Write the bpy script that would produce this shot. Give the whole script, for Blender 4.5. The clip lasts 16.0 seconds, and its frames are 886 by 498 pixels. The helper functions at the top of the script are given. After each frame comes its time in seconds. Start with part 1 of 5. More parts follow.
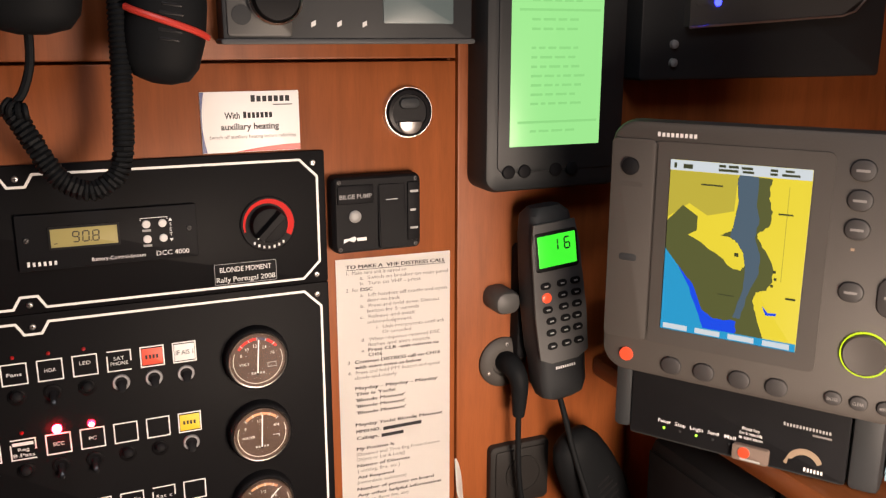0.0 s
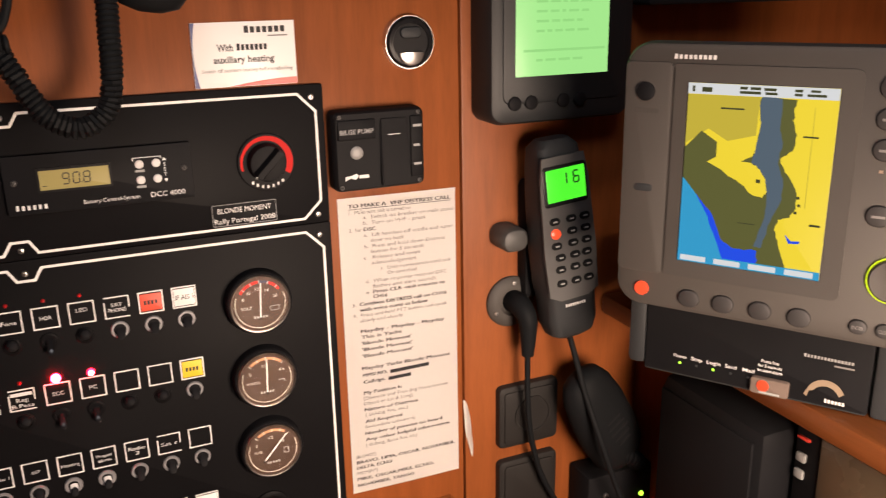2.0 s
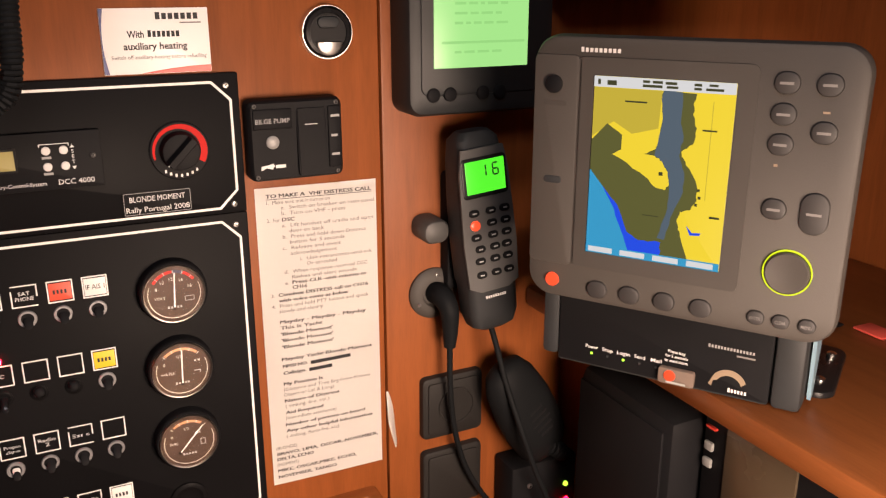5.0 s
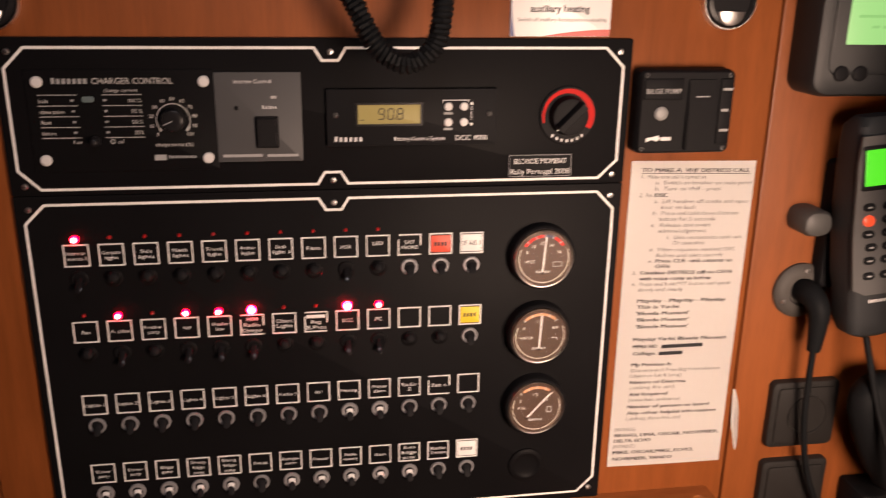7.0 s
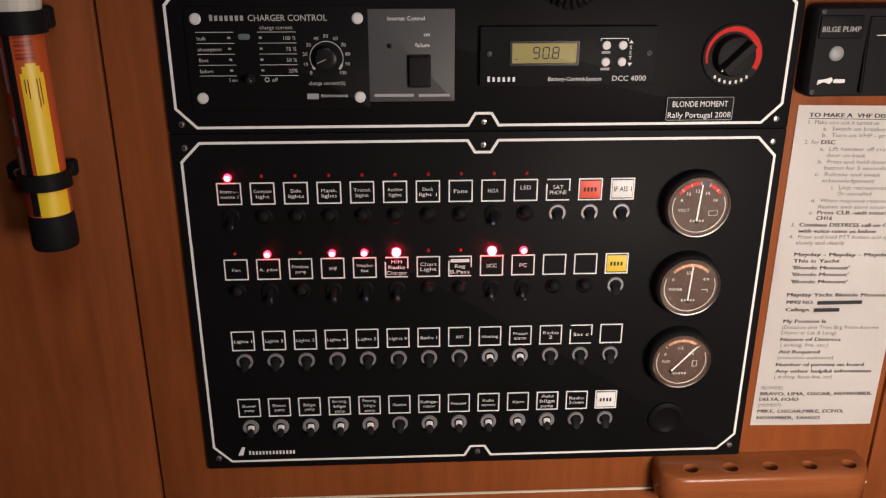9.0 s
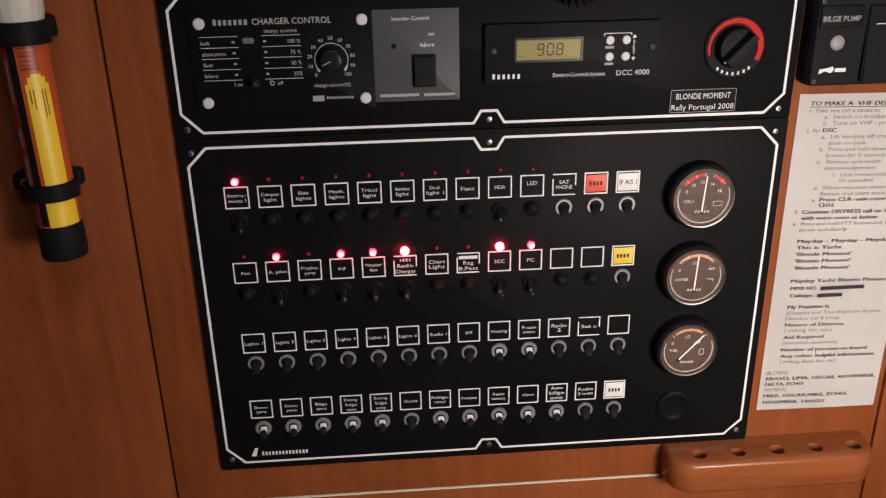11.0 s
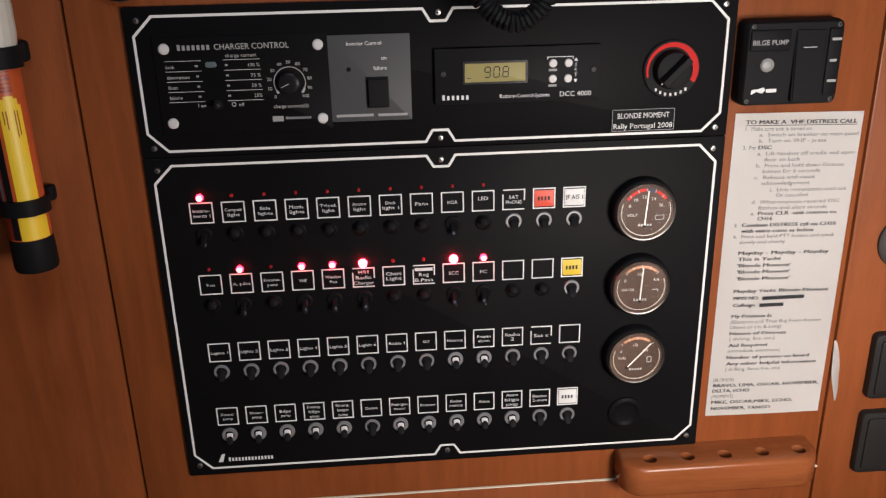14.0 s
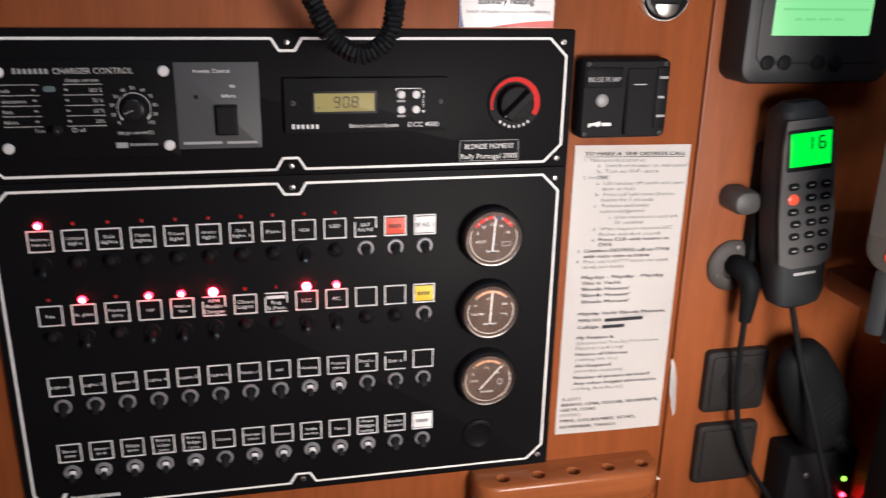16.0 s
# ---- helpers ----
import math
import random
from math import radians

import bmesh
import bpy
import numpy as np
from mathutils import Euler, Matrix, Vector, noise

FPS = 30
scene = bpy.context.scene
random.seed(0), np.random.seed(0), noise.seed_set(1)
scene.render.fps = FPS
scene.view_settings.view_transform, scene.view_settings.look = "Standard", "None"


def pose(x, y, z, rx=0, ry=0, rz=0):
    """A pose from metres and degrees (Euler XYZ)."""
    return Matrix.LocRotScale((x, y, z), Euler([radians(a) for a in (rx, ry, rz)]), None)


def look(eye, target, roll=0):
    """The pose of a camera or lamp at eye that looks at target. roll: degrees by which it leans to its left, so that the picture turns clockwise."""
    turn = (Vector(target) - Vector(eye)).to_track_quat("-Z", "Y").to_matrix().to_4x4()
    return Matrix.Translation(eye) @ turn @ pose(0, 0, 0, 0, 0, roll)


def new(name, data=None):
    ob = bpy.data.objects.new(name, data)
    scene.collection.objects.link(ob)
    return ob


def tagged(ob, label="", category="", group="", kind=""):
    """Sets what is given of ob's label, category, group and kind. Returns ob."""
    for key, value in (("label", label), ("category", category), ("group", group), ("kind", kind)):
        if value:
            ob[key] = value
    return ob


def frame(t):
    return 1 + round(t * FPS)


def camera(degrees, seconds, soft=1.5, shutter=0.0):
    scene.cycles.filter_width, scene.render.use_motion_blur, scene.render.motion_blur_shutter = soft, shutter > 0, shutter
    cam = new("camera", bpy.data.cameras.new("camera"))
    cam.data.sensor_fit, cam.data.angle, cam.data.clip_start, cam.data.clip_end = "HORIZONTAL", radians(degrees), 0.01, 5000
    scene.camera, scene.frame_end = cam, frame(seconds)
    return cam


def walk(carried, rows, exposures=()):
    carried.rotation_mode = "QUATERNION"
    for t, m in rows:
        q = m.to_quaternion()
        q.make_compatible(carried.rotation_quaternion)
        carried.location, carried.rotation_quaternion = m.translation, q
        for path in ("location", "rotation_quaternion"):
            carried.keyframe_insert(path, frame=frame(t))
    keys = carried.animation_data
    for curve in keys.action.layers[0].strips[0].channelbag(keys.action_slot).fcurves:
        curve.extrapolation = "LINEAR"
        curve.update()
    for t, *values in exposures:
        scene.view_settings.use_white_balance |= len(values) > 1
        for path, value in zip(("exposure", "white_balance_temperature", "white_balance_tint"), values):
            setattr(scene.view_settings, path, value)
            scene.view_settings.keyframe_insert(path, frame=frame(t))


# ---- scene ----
cam = camera(55.1, 16.0, 1.2, 0.5)
PATH = [
    (0, (0.051, -0.748, 1.207), (0.812, 1.038, 0.727), 0.0),
    (0.5, (0.058, -0.729, 1.213), (0.814, 1.054, 0.717), 1.2),
    (1, (0.042, -0.725, 1.21), (0.75, 1.067, 0.674), 0.4),
    (1.5, (0.039, -0.725, 1.202), (0.737, 1.069, 0.659), -0.6),
    (2, (0.048, -0.722, 1.189), (0.813, 1.028, 0.595), -1.1),
    (2.5, (0.05, -0.723, 1.188), (0.873, 1.006, 0.613), -0.8),
    (3, (0.06, -0.723, 1.186), (0.892, 0.997, 0.598), -1.1),
    (3.2, (0.056, -0.726, 1.187), (0.856, 1.009, 0.597), -1.4),
    (5.3, (0.086, -0.75, 1.184), (0.929, 0.959, 0.577), 0.1),
    (5.5, (0.079, -0.756, 1.183), (0.884, 0.971, 0.574), 0.7),
    (6, (0.046, -0.752, 1.182), (0.658, 1.055, 0.583), -0.2),
    (6.5, (0.001, -0.718, 1.167), (0.43, 1.141, 0.566), 0.5),
    (7, (-0.018, -0.697, 1.157), (0.283, 1.183, 0.547), 0.8),
    (7.5, (-0.045, -0.685, 1.147), (0.151, 1.188, 0.475), 0.9),
    (8, (-0.064, -0.682, 1.144), (0.07, 1.191, 0.457), 0.6),
    (8.5, (-0.071, -0.677, 1.146), (0.035, 1.189, 0.434), 0.4),
    (8.7, (-0.064, -0.679, 1.146), (0.026, 1.187, 0.431), 0.2),
    (10.8, (-0.085, -0.675, 1.156), (0.043, 1.171, 0.397), -1.4),
    (11, (-0.084, -0.677, 1.158), (0.038, 1.172, 0.404), -1.2),
    (11.5, (-0.083, -0.68, 1.158), (0.037, 1.175, 0.42), -1.1),
    (12, (-0.08, -0.682, 1.167), (0.03, 1.187, 0.464), -1.1),
    (12.5, (-0.073, -0.694, 1.17), (0.026, 1.192, 0.511), -1.1),
    (13, (-0.071, -0.699, 1.173), (0.016, 1.185, 0.507), -1.4),
    (13.5, (-0.059, -0.705, 1.17), (0.056, 1.18, 0.512), -1.0),
    (14, (-0.05, -0.716, 1.164), (0.081, 1.15, 0.455), -1.3),
    (14.5, (-0.045, -0.722, 1.167), (0.101, 1.143, 0.459), -1.1),
    (15, (-0.038, -0.724, 1.168), (0.124, 1.146, 0.478), -1.7),
    (15.5, (-0.028, -0.731, 1.175), (0.222, 1.143, 0.52), -1.6),
    (16, (-0.028, -0.73, 1.168), (0.388, 1.116, 0.518), 1.2),
]
# Exposure follows the film's own brightening and white balance.
EXPOSURES = [(0.0, 0.65, 6700, 19), (1.5, 0.66, 6850, 21), (2.5, 0.64, 7200, 24), (3.2, 0.62, 7200, 24), (6.0, 0.66, 7300, 28), (7.0, 0.5, 7450, 30), (7.6, 0.42, 7200, 28), (8.2, 0.29, 6350, 20), (8.7, 0.27, 6150, 17), (11.0, 0.26, 5850, 15), (12.5, 0.34, 5700, 13),
             (15.0, 0.40, 5600, 12), (15.6, 0.58, 5550, 13), (16.0, 0.62, 5600, 14)]
walk(cam, [(t, look(eye, target, roll)) for t, eye, target, roll in PATH], EXPOSURES)

# ---- light ----
world = bpy.data.worlds.new("world")
scene.world = world
world.use_nodes = True
wn = world.node_tree.nodes
sky = wn.new("ShaderNodeTexSky")
sky.sky_type = "NISHITA"
sky.sun_disc = False
sky.sun_elevation, sky.sun_rotation = radians(25), radians(200)
wn["Background"].inputs[1].default_value = 0.06
world.node_tree.links.new(sky.outputs[0], wn["Background"].inputs[0])


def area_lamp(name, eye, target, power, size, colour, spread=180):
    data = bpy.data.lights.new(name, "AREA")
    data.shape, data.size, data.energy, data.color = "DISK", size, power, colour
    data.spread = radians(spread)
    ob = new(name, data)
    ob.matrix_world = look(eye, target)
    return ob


# Added warm light without a lamp, placed to suit shadows and falloff.
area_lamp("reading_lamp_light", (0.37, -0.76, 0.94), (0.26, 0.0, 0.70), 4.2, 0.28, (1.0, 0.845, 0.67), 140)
# Cool fill added under the closed ceiling to lift the dark surfaces.
area_lamp("overhead_hatch_light", (0.05, -0.95, 1.93), (0.05, -0.90, 0.0), 4.0, 0.50, (0.86, 0.94, 1.0))


# ---- materials ----
def nodes_of(name):
    m = bpy.data.materials.new(name)
    m.use_nodes = True
    return m, m.node_tree.nodes, m.node_tree.links, m.node_tree.nodes["Principled BSDF"]


def plain(name, colour, rough=0.5, metal=0.0, vary=0.12, scale=60.0, bump=0.05, coat=0.0, gloss=0.5):
    """A surface with fine grain and broad, faint wear."""
    m, n, l, b = nodes_of(name)
    b.inputs["Metallic"].default_value = metal
    b.inputs["Coat Weight"].default_value = coat
    b.inputs["Specular IOR Level"].default_value = gloss
    co = n.new("ShaderNodeTexCoord")
    fine, broad = n.new("ShaderNodeTexNoise"), n.new("ShaderNodeTexNoise")
    fine.inputs["Scale"].default_value, fine.inputs["Detail"].default_value = scale * 12, 4
    broad.inputs["Scale"].default_value, broad.inputs["Detail"].default_value = scale * 0.35, 5
    for t in (fine, broad):
        l.new(co.outputs["Object"], t.inputs["Vector"])
    mixn = n.new("ShaderNodeMix")
    mixn.data_type = "RGBA"
    mixn.inputs[6].default_value = (*[c * (1 - vary) for c in colour], 1)
    mixn.inputs[7].default_value = (*[min(1, c * (1 + vary)) for c in colour], 1)
    l.new(broad.outputs["Fac"], mixn.inputs[0])
    l.new(mixn.outputs[2], b.inputs["Base Color"])
    mr = n.new("ShaderNodeMapRange")
    mr.inputs[3].default_value, mr.inputs[4].default_value = max(0.03, rough - 0.1), min(1, rough + 0.1)
    l.new(broad.outputs["Fac"], mr.inputs[0])
    l.new(mr.outputs[0], b.inputs["Roughness"])
    if bump:
        bp = n.new("ShaderNodeBump")
        bp.inputs["Strength"].default_value, bp.inputs["Distance"].default_value = bump, 0.0006
        l.new(fine.outputs["Fac"], bp.inputs["Height"])
        l.new(bp.outputs[0], b.inputs["Normal"])
    return m


def glow(name, colour, strength, base=0.02):
    m, n, l, b = nodes_of(name)
    b.inputs["Base Color"].default_value = (*[c * base for c in colour], 1)
    b.inputs["Roughness"].default_value = 0.3
    b.inputs["Emission Color"].default_value = (*colour, 1)
    b.inputs["Emission Strength"].default_value = strength
    return m


def wood(name, dark, light, rough=0.42, stretch=(26, 26, 2.2)):
    """Satin-varnished mahogany with an upright grain, broad figure and pores."""
    m, n, l, b = nodes_of(name)
    co, mp = n.new("ShaderNodeTexCoord"), n.new("ShaderNodeMapping")
    mp.inputs["Scale"].default_value = stretch
    l.new(co.outputs["Object"], mp.inputs["Vector"])
    grain, figure, pores = (n.new("ShaderNodeTexNoise") for _ in range(3))
    grain.inputs["Scale"].default_value, grain.inputs["Detail"].default_value, grain.inputs["Distortion"].default_value = 2.6, 8, 0.5
    figure.inputs["Scale"].default_value, figure.inputs["Detail"].default_value = 3.2, 3
    pores.inputs["Scale"].default_value, pores.inputs["Detail"].default_value = 22, 6
    l.new(mp.outputs[0], grain.inputs["Vector"])
    l.new(mp.outputs[0], pores.inputs["Vector"])
    l.new(co.outputs["Object"], figure.inputs["Vector"])
    add = n.new("ShaderNodeMath")
    add.operation = "MULTIPLY_ADD"
    l.new(figure.outputs["Fac"], add.inputs[0])
    add.inputs[1].default_value = 0.55
    half = n.new("ShaderNodeMath")
    half.operation = "MULTIPLY"
    half.inputs[1].default_value = 0.5
    l.new(grain.outputs["Fac"], half.inputs[0])
    l.new(half.outputs[0], add.inputs[2])
    ramp = n.new("ShaderNodeValToRGB")
    ramp.color_ramp.elements[0].position, ramp.color_ramp.elements[0].color = 0.36, (*dark, 1)
    ramp.color_ramp.elements[1].position, ramp.color_ramp.elements[1].color = 0.66, (*light, 1)
    l.new(add.outputs[0], ramp.inputs[0])
    pm = n.new("ShaderNodeMix")
    pm.data_type, pm.blend_type = "RGBA", "MULTIPLY"
    pr = n.new("ShaderNodeMapRange")
    pr.inputs[1].default_value, pr.inputs[2].default_value, pr.inputs[3].default_value = 0.3, 0.55, 0.90
    l.new(pores.outputs["Fac"], pr.inputs[0])
    pm.inputs[0].default_value = 1.0
    l.new(ramp.outputs[0], pm.inputs[6])
    l.new(pr.outputs[0], pm.inputs[7])
    l.new(pm.outputs[2], b.inputs["Base Color"])
    b.inputs["Roughness"].default_value = rough
    b.inputs["Specular IOR Level"].default_value = 0.28
    bp = n.new("ShaderNodeBump")
    bp.inputs["Strength"].default_value, bp.inputs["Distance"].default_value = 0.06, 0.0006
    l.new(pores.outputs["Fac"], bp.inputs["Height"])
    l.new(bp.outputs[0], b.inputs["Normal"])
    return m


MAHOGANY = wood("varnished_mahogany", (0.168, 0.044, 0.0105), (0.272, 0.076, 0.020))
MAHOGANY_LEDGE = wood("varnished_mahogany_ledge", (0.165, 0.047, 0.013), (0.26, 0.082, 0.025), 0.3, (24, 2.2, 24))
MAHOGANY_BLOCK = wood("varnished_mahogany_block", (0.185, 0.053, 0.016), (0.28, 0.088, 0.027), 0.26, (3, 30, 30))
WHITE_LINER = plain("white_vinyl_headliner", (0.72, 0.70, 0.64), 0.7, scale=20)
FLOOR_WOOD = wood("teak_sole", (0.14, 0.06, 0.025), (0.22, 0.11, 0.05), 0.45, (26, 2.2, 26))
EDGE_LIT = plain("pale_strip_for_lit_edge", (0.74, 0.66, 0.52), 0.5)
PANEL_BLACK = plain("black_engraved_laminate", (0.0062, 0.0060, 0.0066), 0.46, vary=0.25, scale=30, bump=0.08, gloss=0.045)
BLACK = plain("black_plastic", (0.009, 0.009, 0.010), 0.52, vary=0.2, gloss=0.07)
BLACK_POLISH = plain("polished_black_plastic", (0.007, 0.007, 0.008), 0.17, vary=0.2, bump=0.0, gloss=0.26)
BLACK_GLOSS = plain("glossy_black_plastic", (0.012, 0.012, 0.013), 0.3, vary=0.2, bump=0.0, gloss=0.16)
RUBBER = plain("black_rubber", (0.0075, 0.0084, 0.0094), 0.62, vary=0.3, gloss=0.09)
# Satin black lifted towards blue-grey for the haze over both cases.
BLACK_HAZED = plain("satin_black_with_haze", (0.0165, 0.0182, 0.0196), 0.48, vary=0.15, gloss=0.30)
CHARCOAL = plain("charcoal_plastic", (0.026, 0.028, 0.030), 0.55, vary=0.15, gloss=0.25)
DARK_GREY = plain("dark_grey_plastic", (0.055, 0.054, 0.052), 0.5)
CASE_GREY = plain("warm_grey_moulded_plastic", (0.056, 0.050, 0.045), 0.58, vary=0.08, bump=0.15, gloss=0.35)
CASE_GREY_DARK = plain("warm_grey_bezel", (0.046, 0.041, 0.037), 0.55, vary=0.06, bump=0.15)
KEY_GREY = plain("dark_rubber_key", (0.026, 0.024, 0.024), 0.6, vary=0.15)
INV_GREY = plain("grey_anodised_plate", (0.066, 0.067, 0.069), 0.5, vary=0.1, gloss=0.25)
NUT_GREY = plain("dull_nickel_nut", (0.30, 0.30, 0.31), 0.42, metal=0.45, vary=0.15)
STEEL = plain("stainless_steel", (0.66, 0.65, 0.64), 0.36, metal=1.0, bump=0.0)
CHROME = plain("polished_chrome", (0.86, 0.86, 0.86), 0.27, metal=1.0, bump=0.0)
WHITE_LINE = plain("white_engraved_line", (0.76, 0.75, 0.73), 0.55, vary=0.05)
WHITE_INK = plain("white_ink", (0.70, 0.70, 0.69), 0.6, vary=0.08)
DIM_INK = plain("dim_white_ink", (0.44, 0.43, 0.41), 0.6, vary=0.15)
GREY_INK = plain("grey_ink", (0.30, 0.30, 0.30), 0.6)
RIM_DARK = plain("dark_chrome_rim", (0.19, 0.17, 0.155), 0.32, metal=1.0, bump=0.0)
NAVY_ARC = plain("navy_scale_print", (0.035, 0.045, 0.085), 0.6, gloss=0.1)
CREAM_LINE = plain("cream_scale_line", (0.52, 0.48, 0.42), 0.55)
BLACK_INK = plain("black_ink", (0.02, 0.02, 0.022), 0.7)
SOFT_INK = plain("thin_grey_print", (0.18, 0.172, 0.168), 0.7)
PAPER = plain("laminated_white_paper", (0.80, 0.78, 0.75), 0.42, vary=0.03, scale=12, bump=0.02)
CARD_WHITE = plain("white_card", (0.80, 0.78, 0.76), 0.35, vary=0.02, bump=0.0)
CARD_BLUE = plain("navy_blue_print", (0.03, 0.04, 0.16), 0.4)
CARD_RED = plain("red_print", (0.55, 0.045, 0.03), 0.4)
BUTTON_GREY = plain("pale_grey_button", (0.62, 0.61, 0.60), 0.5)
LENS_GREY = plain("frosted_grey_lens", (0.24, 0.24, 0.235), 0.4)
HANDSET_GREY = plain("handset_grey_plastic", (0.082, 0.081, 0.080), 0.55, gloss=0.3)
TAG_RED = plain("orange_red_label", (0.72, 0.085, 0.045), 0.5, vary=0.06)
OUTLET_BROWN = plain("dark_brown_grey_plastic", (0.017, 0.0155, 0.0145), 0.5, gloss=0.25)
TAN_INK = plain("tan_print", (0.26, 0.19, 0.13), 0.5)
TAG_YELLOW = plain("yellow_label", (0.74, 0.52, 0.03), 0.5, vary=0.06)
TAG_WHITE = plain("white_label", (0.76, 0.75, 0.73), 0.5, vary=0.04)
RED_ARC = plain("red_scale_print", (0.52, 0.022, 0.018), 0.6, gloss=0.08)
ORANGE_ARC = plain("orange_scale_print", (0.44, 0.20, 0.10), 0.5)
# Brown of the dials includes the wood's reflection in their glass.
DIAL_REFLECTED = plain("brown_dial_with_reflection", (0.050, 0.028, 0.019), 0.5, vary=0.15, gloss=0.2)
LCD_OLIVE = plain("reflective_olive_lcd", (0.36, 0.32, 0.13), 0.4, vary=0.04, bump=0.0, gloss=0.1)
LCD_BROWN = plain("unlit_brown_lcd", (0.075, 0.055, 0.035), 0.25, bump=0.0)
LCD_GREY = plain("unlit_grey_lcd", (0.11, 0.15, 0.155), 0.3, bump=0.0)
LED_DARK = plain("unlit_red_led", (0.34, 0.010, 0.010), 0.3, bump=0.0)
LED_RED = glow("lit_red_led", (1.0, 0.006, 0.012), 34.0)
LED_CORE = glow("lit_red_led_core", (1.0, 0.42, 0.44), 12.0)
LED_STRONG = glow("strongly_lit_red_led", (1.0, 0.008, 0.016), 190.0)
LED_STRONG_CORE = glow("strongly_lit_red_led_core", (1.0, 0.50, 0.52), 40.0)
LED_GREEN = glow("lit_green_led", (0.35, 1.0, 0.05), 1.6)
LED_AMBER = glow("orange_red_lamp", (1.0, 0.10, 0.035), 0.75)
LED_BLUE = glow("lit_blue_led", (0.02, 0.03, 1.0), 6.0)
GLOW_RING = glow("yellow_green_light_ring", (0.62, 0.85, 0.02), 0.8)
LCD_GREEN = glow("bright_green_backlight", (0.02, 0.78, 0.03), 0.8)
LCD_MINT = glow("pale_green_backlight", (0.30, 0.80, 0.27), 0.66)
LCD_MINT_LINE = glow("pale_green_backlight_text", (0.26, 0.72, 0.235), 0.62)
MAP_LAND = glow("chart_yellow", (0.80, 0.68, 0.045), 0.62)
MAP_LAND_OLD = glow("chart_dull_yellow", (0.50, 0.44, 0.05), 0.62)
MAP_DRYING = glow("chart_olive", (0.098, 0.112, 0.034), 0.62)
MAP_RIVER = glow("chart_slate_blue", (0.075, 0.125, 0.165), 0.62)
MAP_SEA = glow("chart_cyan", (0.01, 0.33, 0.60), 0.62)
MAP_DEEP = glow("chart_blue", (0.005, 0.06, 0.62), 0.8)
MAP_BAR = glow("chart_pale_bar", (0.62, 0.72, 0.74), 0.6)
MAP_TEXT = glow("chart_dark_print", (0.06, 0.07, 0.03), 0.5)
FLARE_ORANGE = plain("orange_printed_tube", (0.46, 0.082, 0.016), 0.4, vary=0.08)
FLARE_RED = plain("dark_red_print", (0.22, 0.02, 0.012), 0.4)
FLARE_YELLOW = plain("yellow_printed_label", (0.80, 0.56, 0.02), 0.4, vary=0.04)
FLARE_CAP = plain("ivory_plastic_cap", (0.60, 0.58, 0.50), 0.45, vary=0.05)
BRACKET_BLUE = plain("pale_blue_painted_bracket", (0.17, 0.28, 0.35), 0.4)
CARD_DISK = plain("coral_red_memory_card", (0.75, 0.10, 0.07), 0.4)
CLEAR_COVER = plain("smoky_clear_cover", (0.16, 0.12, 0.10), 0.25, bump=0.0)


def glass_material():
    m, n, l, b = nodes_of("clear_gauge_glass")
    b.inputs["Transmission Weight"].default_value = 1.0
    b.inputs["Roughness"].default_value = 0.03
    b.inputs["IOR"].default_value = 1.05
    b.inputs["Base Color"].default_value = (0.95, 0.95, 0.95, 1)
    b.inputs["Coat Weight"].default_value = 0.6
    b.inputs["Coat Roughness"].default_value = 0.04
    return m


GLASS = glass_material()

# ---- mesh helpers: x across, z up, fronts face -y ----
FRAMES = {}


def thing(name, base, label, category, group="", frame_of=None):
    """An empty at its base. Parts are written in world coordinates, or in those of frame_of."""
    ob = new(name)
    f = frame_of or Matrix.Identity(4)
    ob.matrix_world = f @ Matrix.Translation(base)
    ob.empty_display_size = 0.01
    FRAMES[ob.name] = ob.matrix_world.inverted() @ f
    return tagged(ob, label, category, group)


def finish(name, bm, material, smooth=True):
    bmesh.ops.recalc_face_normals(bm, faces=bm.faces[:])
    me = bpy.data.meshes.new(name)
    bm.to_mesh(me)
    bm.free()
    me.materials.append(material)
    if smooth and len(me.polygons):
        me.polygons.foreach_set("use_smooth", [p.loop_total <= 4 for p in me.polygons])
        me.set_sharp_from_angle(angle=radians(38))
    return me


def attach(name, me, parent, label="", offset=(0, 0, 0)):
    ob = new(name, me)
    if parent is not None:
        ob.parent = parent
        if parent.name in FRAMES:
            ob.matrix_parent_inverse = FRAMES[parent.name]
    ob.location = offset
    return tagged(ob, label)


def part(name, bm, material, parent, label="", smooth=True):
    return attach(name, finish(name, bm, material, smooth), parent, label)


def setting(name, bm, material, label, category="wall"):
    ob = new(name, finish(name, bm, material))
    return tagged(ob, label, category, kind="structure")


def rr(w, h, r, n=4, cx=0.0, cz=0.0):
    """A rounded rectangle's outline, counter-clockwise in x and z."""
    r = min(r, w / 2 - 1e-5, h / 2 - 1e-5)
    pts = []
    for k, (sx, sz) in enumerate(((1, 1), (-1, 1), (-1, -1), (1, -1))):
        for i in range(n + 1):
            a = radians(90 * k + 90 * i / n)
            pts.append((cx + sx * (w / 2 - r) + r * math.cos(a), cz + sz * (h / 2 - r) + r * math.sin(a)))
    return pts


def loft(bm, rings, cap=True):
    rows = [[bm.verts.new(p) for p in ring] for ring in rings]
    for a, b in zip(rows, rows[1:]):
        for i in range(len(a)):
            bm.faces.new((a[i], a[(i + 1) % len(a)], b[(i + 1) % len(b)], b[i]))
    if cap:
        bm.faces.new(rows[0])
        bm.faces.new(rows[-1])
    return bm


def scaled(pts, d, cx, cz, w, h):
    return [(cx + (x - cx) * (w - 2 * d) / w, cz + (z - cz) * (h - 2 * d) / h) for x, z in pts]


